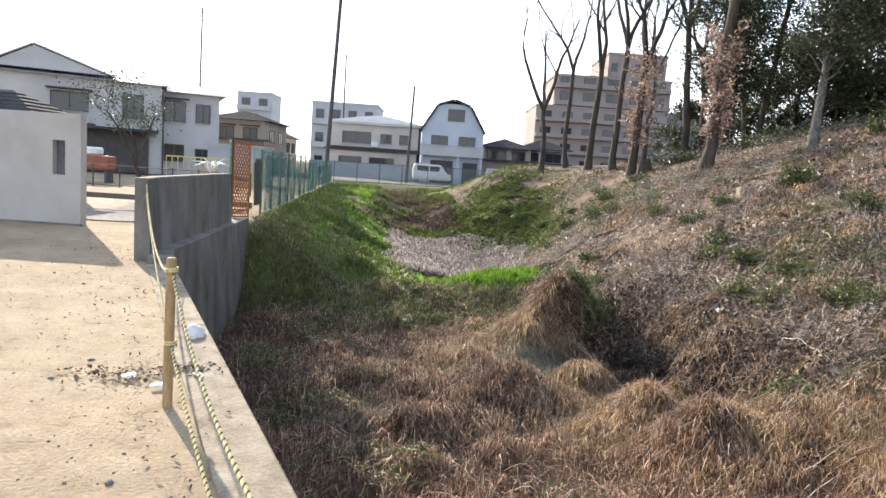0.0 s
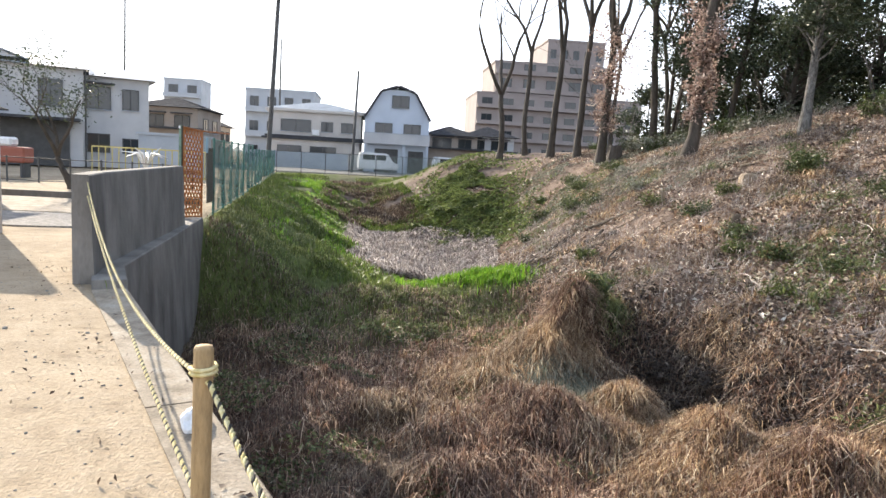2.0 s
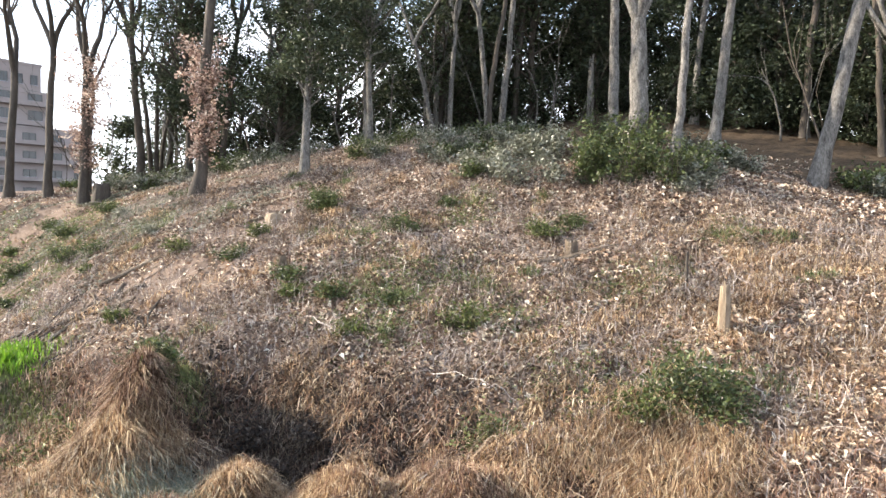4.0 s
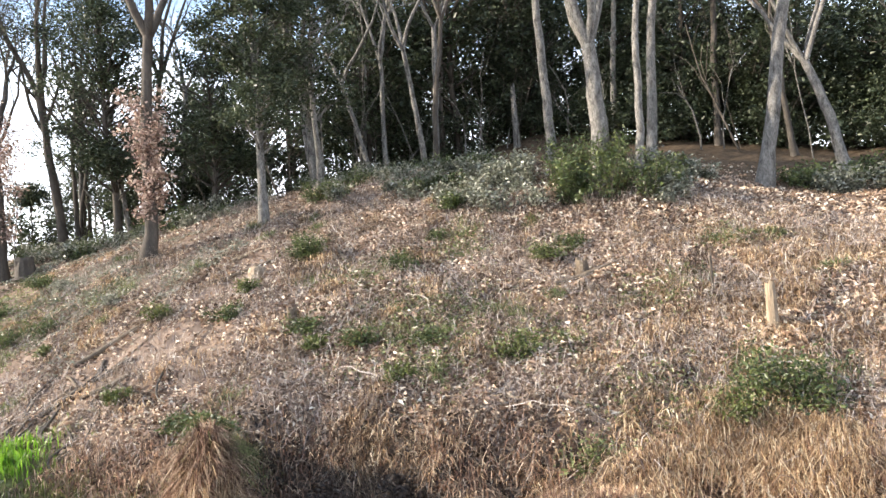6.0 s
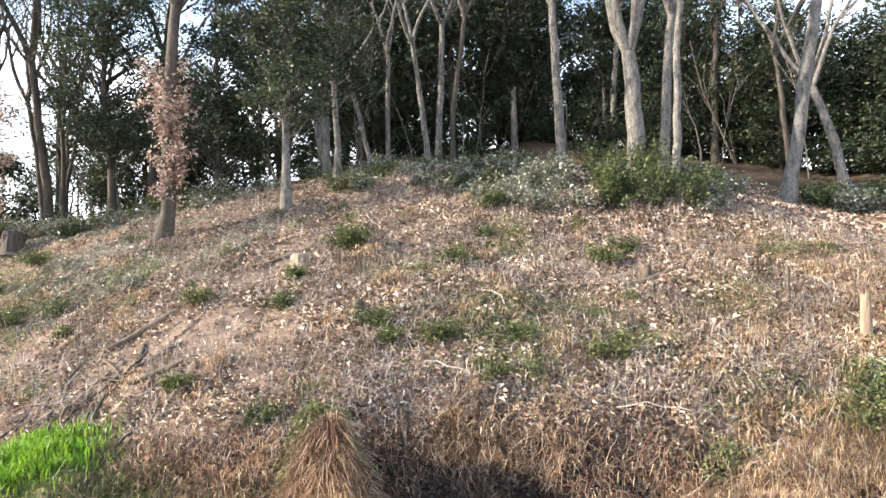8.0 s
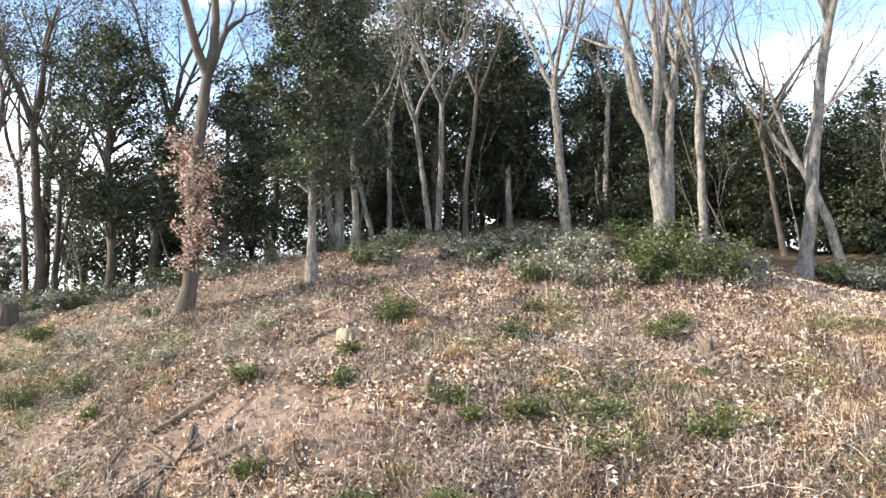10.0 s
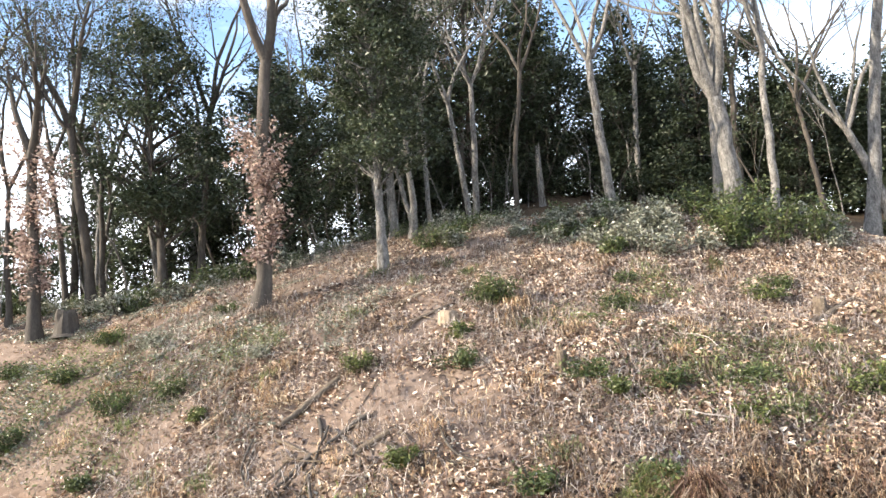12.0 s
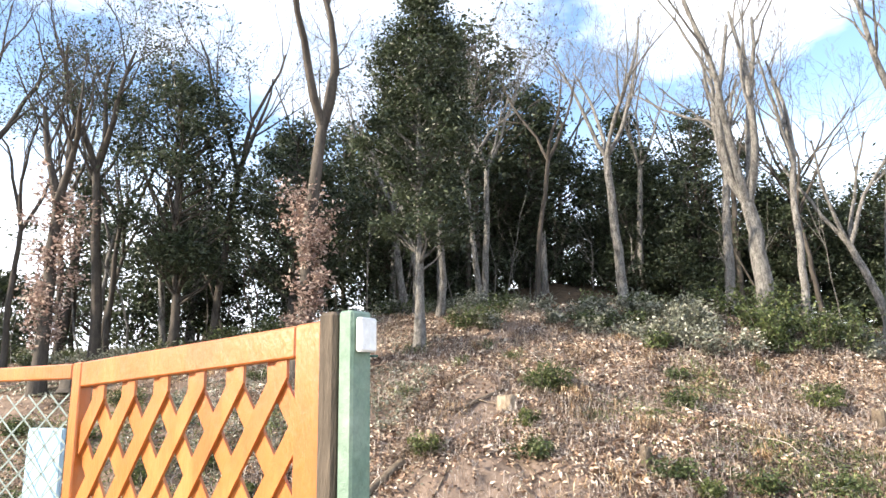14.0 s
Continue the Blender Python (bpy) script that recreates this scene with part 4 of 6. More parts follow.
def lattice_screen():
    d = Vector((LX1 - LX0, LY1 - LY0, 0))
    w = d.length
    t = thing("lattice_screen", (LX0, LY0, LBOT), "orange-brown stained wooden lattice screen panel in a plain frame", "fence")
    t.rotation_euler = (0, 0, math.atan2(d.y, d.x))
    h = LTOP - LBOT
    s = 0.035
    part("stile", boxed((0, -0.015, 0), (0.062, 0.015, h), 0.003), M["wood_fresh"], t)
    part("stile", boxed((w - s, -0.015, 0), (w, 0.015, h), 0.003), M["wood_fresh"], t)
    part("top_rail", boxed((0.062, -0.0148, h - 0.055), (w - s, 0.0148, h - 0.001), 0.003), M["wood_fresh"], t)
    part("bottom_rail", boxed((0.062, -0.0148, 0.001), (w - s, 0.0148, s), 0.003), M["wood_fresh"], t)
    part("middle_rail", boxed((0.062, -0.0148, h / 2), (w - s, 0.0148, h / 2 + s), 0.003), M["wood_fresh"], t)
    pitch, half, steep = 0.158, 0.018, 1.45
    x0, x1, z0, z1 = 0.062, w - s, s, h - 0.055
    for sgn, y0, y1 in ((-1, 0.0005, 0.007), (1, -0.007, -0.0005)):
        c = z0 - (x1 - x0) * steep + 0.03
        while c < z1:
            # the line z = c + steep * (x - x0), cut by the frame
            xa, xb = x0 + max(0, z0 - c) / steep, min(x1, x0 + (z1 - c) / steep)
            if xb - xa > 0.03:
                za, zb = c + (xa - x0) * steep, c + (xb - x0) * steep
                if sgn < 0:
                    xa, xb = x0 + x1 - xa, x0 + x1 - xb
                bm = bmesh.new()
                q = half * math.hypot(1, steep)
                pr = [(xa, za - q), (xb, zb - q), (xb, zb + q), (xa, za + q)]
                a = [bm.verts.new((x, y0, z)) for x, z in pr]
                b = [bm.verts.new((x, y1, z)) for x, z in pr]
                bm.faces.new(a)
                bm.faces.new(b[::-1])
                for k in range(4):
                    bm.faces.new((a[k], b[k], b[(k + 1) % 4], a[(k + 1) % 4]))
                bmesh.ops.recalc_face_normals(bm, faces=bm.faces)
                part("slat", bm, M["wood_fresh"], t)
            c += pitch
    # the panel has sagged away from its post
    for ob in t.children:
        for v in ob.data.vertices:
            v.co.z -= v.co.x * 0.06
    # the next frame goes on with a rail only
    u = thing("fence_rail", (LX1, LY1, LTOP - 0.08), "orange-brown wooden rail along the top of the wire fence", "fence")
    u.rotation_euler = t.rotation_euler
    part("rail", boxed((0.003, -0.015, 0), (1.1, 0.015, 0.034), 0.003), M["wood_fresh"], u)
    p = thing("fence_post", (LX0, LY0, 0), "weathered timber post wired to a faded green metal post", "post")
    p.rotation_euler = (0, 0, math.atan2(d.y, d.x))
    part("timber", boxed((-0.042, -0.03, -0.1), (-0.003, 0.03, LTOP + 0.012), 0.006), M["wood_old"], p, "dark weathered timber")
    part("metal_post", boxed((-0.074, -0.025, -0.1), (-0.044, 0.025, LTOP + 0.012), 0.004), M["green_paint"], p, "faded green steel post")
    part("bracket", boxed((-0.09, -0.02, LTOP - 0.055), (-0.076, 0.02, LTOP + 0.0), 0.003), M["white_plastic"], p, "pale bracket")
    part("tie_wire", tubes("tie_wire", [([(-0.078, -0.035, LTOP - 0.06), (-0.03, -0.036, LTOP - 0.058), (0.036, -0.022, LTOP - 0.062)], [0.0018] * 3, 5)], M["net_green"]), None, p, "green tie wire")


lattice_screen()
sgn_ = thing("sign_board", (-4.70, 16.86, 1.45), "faded pale blue sign board fixed on the wire fence", "sign")
sgn_.rotation_euler = (0, 0, radians(82))
part("board", boxed((0.0, -0.006, 0), (0.12, 0.006, 0.32), 0.004), M["sign_blue"], sgn_)

for k in range(4):
    bd = thing("old_board", (-4.79 - 0.02 * k, 17.5 + 0.24 * k, 0.35), "grey-brown weathered board leaning upright against the fence", "board", "boards at the fence")
    bd.rotation_euler = (radians(-2), radians(3), radians(90))
    part("plank", boxed((-0.11, -0.012, 0), (0.11, 0.012, 1.15 + 0.06 * (k % 2)), 0.004), M["wood_old"], bd)

pole(-8.25, 47.8, 0.2, 22.0, 0.16, "tall dark steel pole at the corner of the fence", dx=0.9)
pole(-3.1, 58, 0.2, 8.2, 0.13, "concrete utility pole by the street", dx=0.25)
pole(-20.9, 58, 0.2, 13.4, 0.1, "slim pole standing before the brown house", dx=0.1)
pole(-13.2, 88, 0.2, 15, 0.14, "utility pole behind the cream house")

def road_piece(name, pts, z, mat, label):
    bm = bmesh.new()
    a = [bm.verts.new((x, y, z)) for x, y in pts]
    b = [bm.verts.new((x, y, z - 0.06)) for x, y in pts]
    bm.faces.new(a)
    for k in range(len(a)):
        q = (k + 1) % len(a)
        bm.faces.new((a[k], b[k], b[q], a[q]))
    bmesh.ops.recalc_face_normals(bm, faces=bm.faces)
    return part(name, bm, mat, None, label, "structure", "road")


road_piece("road", [(-60, 52), (-8.3, 52), (6, 53.5), (6, 66), (-60, 66)], GZ + 0.05, M["asphalt"], "pale worn asphalt street before the houses")
road_piece("pavement", [(-60, 17.0), (-5.6, 16.6), (-5.7, 20.2), (-60, 20.6)], 0.075, M["old_concrete"], "pale concrete lane crossing behind the white wall")
road_piece("gravel_strip", [(-60, 14.2), (-7.1, 14.2), (-5.3, 14.6), (-5.4, 16.95), (-60, 16.95)], 0.062, M["gravel"], "grey gravel strip along the lane")
bmk = bmesh.new()
box(bmk, (-40, 20.7, 0), (-5.8, 20.85, 0.2))
part("kerb", bmk, M["concrete"], None, "low concrete kerb along the lane", "structure", "kerb")


def van(x, y, turn):
    t = thing("van", (x, y, GZ + 0.05), "small white van parked by the street", "car")
    t.rotation_euler = (0, 0, radians(turn))
    bm = bmesh.new()
    prof = [(-1.65, 0.35), (1.65, 0.35), (1.7, 0.85), (1.25, 1.0), (0.75, 1.7), (-1.55, 1.75), (-1.7, 1.1)]
    a = [bm.verts.new((px, -0.72, pz)) for px, pz in prof]
    b = [bm.verts.new((px, 0.72, pz)) for px, pz in prof]
    bm.faces.new(a)
    bm.faces.new(b[::-1])
    for k in range(len(prof)):
        q = (k + 1) % len(prof)
        bm.faces.new((a[k], b[k], b[q], a[q]))
    bmesh.ops.recalc_face_normals(bm, faces=bm.faces)
    bmesh.ops.bevel(bm, geom=list(bm.edges), offset=0.07, segments=2, affect="EDGES")
    part("body", bm, M["car_paint"], t)
    part("side_window", boxed((-1.35, -0.735, 1.12), (-0.35, -0.721, 1.55)), M["glass"], t)
    part("side_window", boxed((-0.25, -0.735, 1.12), (0.6, -0.721, 1.55)), M["glass"], t)
    for wx in (-1.05, 1.05):
        for wy in (-0.72, 0.6):
            part("wheel", tubes("wheel", [([(wx, wy - 0.02, 0.28), (wx, wy + 0.06, 0.28), (wx, wy + 0.14, 0.28)], [0.27, 0.28, 0.27], 14)], M["rubber"]), None, t)


van(-1.0, 60.5, 8)
van(6.0, 67.5, 15)

# ---- rope barrier ----


def stake(x, y, h=0.93, z=0.03):
    t = thing("wooden_stake", (x, y, z), "round tan wooden stake with a flat sawn top", "post", "stakes of the rope barrier")
    bm = bmesh.new()
    part("shaft", tubes("shaft", [([(0, 0, -0.15), (0.005, 0.0, h / 2), (0.01, 0, h - 0.012), (0.01, 0, h), (0.01, 0, h + 0.001)], [0.031, 0.03, 0.03, 0.025, 0.001], 12)], M["wood_stake"]), None, t)
    bm.free()
    return t


def rope(name, a, b, sag, label, r=0.008):
    """A twisted rope of three strands between two points, sagging, one strand black."""
    a, b = np.array(a, float), np.array(b, float)
    L = np.linalg.norm(b - a)
    n = int(L / 0.012) + 2
    t = np.linspace(0, 1, n)
    c = a + (b - a) * t[:, None]
    c[:, 2] -= sag * 4 * t * (1 - t)
    d = b - a
    d /= np.linalg.norm(d)
    u = np.cross(d, [0, 0, 1.0])
    u /= np.linalg.norm(u)
    w = np.cross(d, u)
    top = thing(name, tuple(a), label, "rope", "ropes of the barrier")
    for k, mat in enumerate(("rope_yellow", "rope_yellow", "rope_black")):
        ang = t * L / 0.055 * 2 * math.pi + k * 2 * math.pi / 3
        pts = c + r * 0.62 * (np.cos(ang)[:, None] * u + np.sin(ang)[:, None] * w) - a
        part("strand", tubes("strand", [(pts, np.full(n, r * 0.62), 4)], M[mat]), None, top, "black strand" if k == 2 else "yellow strand")


stake(-1.61, 4.05)
stake(-0.05, 0.85)
# the ropes run from the wall's corner to the stake and on past the walker
rope("rope", (-4.1, 9.44, 1.12), (-1.57, 4.0, 0.86), 0.3, "slack yellow and black twisted rope tied to the stake's top")
rope("rope", (-4.1, 9.44, 0.98), (-1.57, 4.0, 0.42), 0.12, "taut yellow and black twisted rope tied low on the stake")
rope("rope", (-1.57, 4.0, 0.86), (-0.02, 0.88, 0.8), 0.2, "yellow and black twisted rope, sagging between two stakes")
rope("rope", (-1.57, 4.0, 0.42), (-0.02, 0.88, 0.4), 0.12, "yellow and black twisted rope, low between two stakes")
def knot(x, y, z):
    """Turns of rope wrapped round a stake."""
    a = np.linspace(0, 4.4 * math.pi, 60)
    pts = np.stack([0.036 * np.cos(a), 0.036 * np.sin(a), a * 0.0022], 1)
    k = new("rope_knot", tubes("rope_knot", [(pts, np.full(60, 0.007), 5)], M["rope_yellow"]))
    k.location = (x, y, z)
    tagged(k, "yellow rope wound twice round the stake", "rope", "ropes of the barrier")


for kx, ky in ((-1.6, 4.05), (-0.04, 0.85)):
    knot(kx, ky, 0.87)
    knot(kx, ky, 0.42)

bm = bmesh.new()
bmesh.ops.create_icosphere(bm, subdivisions=3, radius=0.1)
for v in bm.verts:
    q = v.co * 9
    v.co = Vector((v.co.x * 0.8, v.co.y * 1.1, max(v.co.z, -0.03) * 0.75)) * (1 + 0.35 * noise.noise(q) + 0.15 * noise.noise(q * 3))
bag = new("plastic_bag")
bag.location = (-2.03, 5.65, 0.07)
tagged(bag, "crumpled white plastic bag lying on the concrete edge", "bag")
part("film", bm, M["white_plastic"], bag)

# ---- trees ----


def branch_path(p, d, length, r0, r1, rg, n=6, wander=0.18, rise=0.06):
    pts, p, d = [np.array(p, float)], np.array(p, float), np.array(d, float)
    for k in range(n):
        d = d + rg.normal(0, wander, 3) + np.array([0, 0, rise])
        d /= np.linalg.norm(d)
        p = p + d * length / n
        pts.append(p)
    return np.array(pts), np.linspace(r0, r1, n + 1)


def grow(paths, p, d, length, r, rg, depth, split=3, spread=0.55, twig=0.004, rise=0.06):
    """A limb with its side branches, down to twigs."""
    n = 7 if depth > 1 else (5 if depth == 1 else 4)
    pts, radii = branch_path(p, d, length, r, max(r * 0.35, twig), rg, n, 0.12 if depth > 1 else 0.2, rise)
    paths.append((pts, radii, 7 if r > 0.08 else (5 if r > 0.03 else 3)))
    ends = [pts[-1]]
    if depth > 0:
        for k in range(split + (depth == 1)):
            f = rg.uniform(0.35, 1.0)
            i = min(int(f * n), n - 1)
            base = pts[i] + (pts[i + 1] - pts[i]) * (f * n - i if f < 1 else 0)
            dd = pts[min(i + 1, n)] - pts[i]
            dd = dd / np.linalg.norm(dd)
            side = rg.normal(size=3)
            side -= dd * side.dot(dd)
            side /= np.linalg.norm(side)
            nd = dd * (1 - spread * 0.5) + side * spread + np.array([0, 0, 0.15])
            nd /= np.linalg.norm(nd)
            ends += grow(paths, base, nd, length * rg.uniform(0.45, 0.7), radii[i] * 0.55, rg, depth - 1, split, spread, twig, rise)
    return ends


def tree(x, y, label, height=9.0, r=0.2, fork=4.5, lean=(0, 0), limbs=3, bark="bark_pale", seed=1, depth=3, split=3, spread=0.55, crown=None, brown=None, first=0.35, group="trees on the slope", z=None, limb_tilt=0.45, clump=0.8, leaf=0.11, name="tree"):
    """A tree: tapered trunk to the fork, limbs and twigs, leaves in clumps if crown, dead leaves round the trunk if brown."""
    rg = np.random.default_rng(seed)
    z = gz(x, y) - 0.05 if z is None else z
    t = thing(name, (x, y, z), label, "tree", group)
    n = 9
    k = np.linspace(0, 1, n)
    wob = np.cumsum(rg.normal(0, 0.035, (n, 2)), axis=0) * (k[:, None] > 0)
    pts = np.stack([lean[0] * k**1.3 + wob[:, 0], lean[1] * k**1.3 + wob[:, 1], fork * k], 1)
    pts[0, :2] = 0
    radii = r * (1 - 0.3 * k) + r * 0.45 * np.exp(-k * fork / 0.22)
    part("trunk", tubes("trunk", [(pts, radii, 10)], M[bark]), None, t)
    paths, ends = [], []
    a0 = rg.uniform(0, 6.28)
    top = pts[-1]
    for q in range(limbs):
        paths = []
        a = a0 + q * 2 * math.pi / limbs + rg.uniform(-0.4, 0.4)
        tilt = limb_tilt * rg.uniform(0.6, 1.2) if limbs > 1 else 0.1
        d = np.array([math.cos(a) * tilt, math.sin(a) * tilt, 1.0])
        d /= np.linalg.norm(d)
        ends += grow(paths, top - [0, 0, 0.05], d, (height - fork) * rg.uniform(0.75, 1.0), r * (0.68 if limbs < 4 else 0.5), rg, depth, split, spread, 0.006)
        part("limb", tubes("limb", paths, M[bark]), None, t, "bare limb with all its twigs" if not crown else "")
    if crown:
        mat, count = crown
        E_ = np.array(ends)
        c = E_[rg.integers(0, len(E_), count)] + rg.normal(0, 0.33 * clump, (count, 3)) * [1, 1, 0.75]
        V, F = leaf_arrays(c, leaf, rg)
        part("crown", quick_mesh("crown", V, F, M[mat]), None, t, "dark evergreen leaves in uneven clumps", "stuff")
    if brown:
        z0, z1, rad, count = brown
        hz = rg.uniform(0, 1, count)
        zz = z0 + (z1 - z0) * hz
        tw = [(branch_path((np.interp(zq, pts[:, 2], pts[:, 0]), np.interp(zq, pts[:, 2], pts[:, 1]), zq), rg.normal(size=3) * [1, 1, 0.3] + [0, 0, 0.4], rad * (0.55 + 1.0 * (zq - z0) / (z1 - z0)), 0.012, 0.003, rg, 4, 0.25)[0], np.linspace(0.012, 0.003, 5), 3) for zq in np.linspace(z0, z1, 46)]
        part("branchwork", tubes("branchwork", tw, M[bark]), None, t, "thin shoots from the trunk", "stuff")
        hub = np.array([w[0][rg.integers(1, 5)] for w in [tw[i] for i in rg.integers(0, len(tw), count)]])
        V, F = leaf_arrays(hub + rg.normal(0, 0.11, (count, 3)), 0.12, rg, up=0.0)
        part("dead_leaves", quick_mesh("dead_leaves", V, F, M["leaf_brown"]), None, t, "withered reddish brown leaves clinging to shoots", "stuff")
    return t


DARK, MID = ("leaf_dark", 5200), ("leaf_mid", 4200)
# the trees that can be told apart
tree(8.95, 23.4, "bare tree with withered brown leaves round its trunk", 12, 0.2, 6.6, (0.38, -0.38), 3, "bark_dark", 3, brown=(1.2, 4.6, 0.62, 3400), limb_tilt=0.6, depth=4)
tree(8.45, 30.5, "broken-topped tree with withered brown leaves round its trunk", 9, 0.19, 5.0, (0.2, 0.2), 3, "bark_dark", 5, brown=(1.2, 5.4, 0.75, 3200), depth=4)
tree(7.6, 35.8, "tall bare slender tree on the rim of the hill", 11, 0.18, 5.2, (0.3, 0), 2, "bark_dark", 7, limb_tilt=0.3)
tree(6.9, 38.5, "tall bare slender tree on the rim of the hill", 11, 0.14, 5.5, (0.15, 0), 2, "bark_dark", 8, limb_tilt=0.3)
tree(5.6, 39.0, "bare forked tree with a long side limb on the rim", 9, 0.17, 3.6, (-0.1, 0), 3, "bark_dark", 12, limb_tilt=0.8)
tree(15.2, 11.6, "large pale-barked bare tree forking into heavy limbs", 11.5, 0.28, 3.7, (0.1, 0.15), 4, "bark_pale", 21, depth=4, limb_tilt=0.62)
tree(15.3, 10.75, "slim pale-barked bare tree", 9.5, 0.12, 5.0, (0.1, -0.2), 3, "bark_pale", 22, limb_tilt=0.4)
tree(17.75, 7.9, "leaning grey-barked bare tree", 13, 0.2, 8.2, (0.5, -1.3), 3, "bark_pale", 23, depth=4)
tree(23.2, 5.9, "pale bare tree leaning sideways, broad bare limbs", 10, 0.19, 4.0, (0.4, 1.0), 4, "bark_pale", 24, depth=4, limb_tilt=0.65)
tree(21.68, 15.75, "tall straight pale tree with a fan of bare limbs", 13.0, 0.21, 6.6, (0.1, 0.2), 4, "bark_pale", 25, depth=4, limb_tilt=0.6)
tree(21.4, 11.85, "pale slim bare tree with a spotted trunk", 11, 0.2, 5.8, (0.2, -0.4), 3, "bark_pale", 26)
tree(20.3, 23.6, "slender twin-stemmed pale tree", 10, 0.12, 4.6, (-0.5, 0.9), 2, "bark_pale", 27)
tree(20.8, 23.0, "slender pale tree leaning beside its twin", 10.5, 0.12, 5.4, (0.2, 0.2), 3, "bark_pale", 28)
tree(15.1, 22.2, "stout pale trunk under a dark crown", 9, 0.16, 3.8, (-0.1, 0.1), 3, "bark_pale", 29, crown=("leaf_dark", 1500))
tree(15.9, 22.9, "stout pale trunk under a dark crown", 9, 0.14, 4.0, (0.1, 0.2), 3, "bark_pale", 30, crown=("leaf_dark", 1500))
tree(12.9, 28.4, "slim crooked dark tree with bare wandering limbs", 11, 0.13, 6.0, (0.35, -0.3), 3, "bark_dark", 31, depth=4)
tree(21.45, 21.5, "grey bare tree with a leaning slender trunk", 11, 0.14, 5.5, (-0.4, 0.5), 3, "bark_pale", 34)
tree(25.8, 7.5, "thin crooked bare tree at the edge of the wood", 10, 0.12, 5.0, (0.3, 0.5), 3, "bark_dark", 35)
tree(8.3, 33.5, "tall bare dark tree on the rim of the hill", 11, 0.16, 6.0, (0.2, 0.1), 3, "bark_dark", 36, depth=4)
tree(10.9, 31.0, "tall dark tree with thin bare limbs", 11, 0.17, 6.0, (-0.2, 0.2), 3, "bark_dark", 37, depth=4)
tree(9.6, 33.0, "slender dark evergreen with a thin crown", 9, 0.1, 4.5, (0.3, 0.1), 3, "bark_dark", 38, crown=("leaf_dark", 1500))
tree(17.6, 18.6, "slim dark tree under the evergreens", 9.5, 0.1, 5.5, (0.2, -0.6), 3, "bark_dark", 33)
for k, (x, y) in enumerate(((24.0, 27.5), (27.5, 24.5), (30.5, 19), (21.5, 29.5), (31, 12.5), (30, 7.5), (17.5, 32.5), (14.5, 36), (22.5, 21.5), (25.5, 23.0), (27.5, 14.8), (27.5, 10.4), (23.0, 26.0))):
    tree(x, y, "tall bare tree rising over the evergreens", 12.5, 0.16, 6.5, (0.3, -0.3), 4, "bark_dark" if k % 2 else "bark_pale", 70 + k, depth=4, limb_tilt=0.6, group="trees of the wood")
for k, (x, y) in enumerate(((12.2, 32.0), (12.6, 32.5), (11.7, 31.4), (13.4, 30.6), (13.0, 34.5))):
    tree(x, y, "slender leaning tree of the thicket with a dark crown", 8 + 0.4 * k, 0.08 + 0.01 * k, 3.5 + 0.4 * k, (0.5 - 0.3 * k, -0.2), 3, "bark_pale" if k % 2 else "bark_dark", 40 + k, crown=("leaf_dark", 2600))

# broken and thin stems
def snag(x, y, h, r, label, mat="wood_pale", top=0.5, seed=0, name="tree_stump", flare=1.5):
    rg = np.random.default_rng(seed)
    t = thing(name, (x, y, gz(x, y) - 0.05), label, "stump", "stumps on the slope")
    bm = bmesh.new()
    n = 12
    rings = []
    for k, (f, q) in enumerate(((0, flare), (0.12, 1.0 + (flare - 1) * 0.25), (0.5, 1.0), (0.8, 0.92))):
        rings.append([bm.verts.new((math.cos(a) * r * q * rg.uniform(0.9, 1.1), math.sin(a) * r * q * rg.uniform(0.9, 1.1), h * f)) for a in np.arange(n) * 2 * math.pi / n])
    rings.append([bm.verts.new((v.co.x * 0.85, v.co.y * 0.85, h * rg.uniform(1 - top * 0.4, 1.0))) for v in rings[-1]])
    for a, b in zip(rings, rings[1:]):
        for k in range(n):
            bm.faces.new((a[k], a[(k + 1) % n], b[(k + 1) % n], b[k]))
    c = bm.verts.new((0, 0, h * (0.95 - top * 0.4)))
    for k in range(n):
        bm.faces.new((rings[-1][k], rings[-1][(k + 1) % n], c))
    part("wood", bm, M[mat], t)
    return t


snag(8.15, 7.05, 0.92, 0.08, "tall splintered pale stump standing in dry grass", "wood_pale", 1.7, 1)
snag(26.5, 19.3, 3.2, 0.14, "broken-off pale trunk among the evergreens", "bark_pale", 0.3, 2, "tree_snag")
snag(8.72, 29.6, 0.8, 0.3, "short brown rotted stump beside a tree", "bark_dark", 0.3, 3)
snag(8.1, 18.1, 0.34, 0.22, "low sawn tree stump with a pale cut top", "wood_pale", 0.4, 4, flare=1.1)
snag(6.4, 15.45, 0.42, 0.1, "small grey broken stump", "fallen_wood", 0.6, 5)
snag(10.1, 10.75, 0.45, 0.13, "small grey broken stump in leaf litter", "fallen_wood", 0.6, 6)
snag(6.4, 19.25, 0.42, 0.08, "thin cut stump wrapped in green shoots", "wood_pale", 0.1, 7)
snag(9.4, 8.1, 0.7, 0.025, "thin dead upright stick", "bark_dark", 0.2, 8)

# evergreen wood behind: some trees built, then repeated


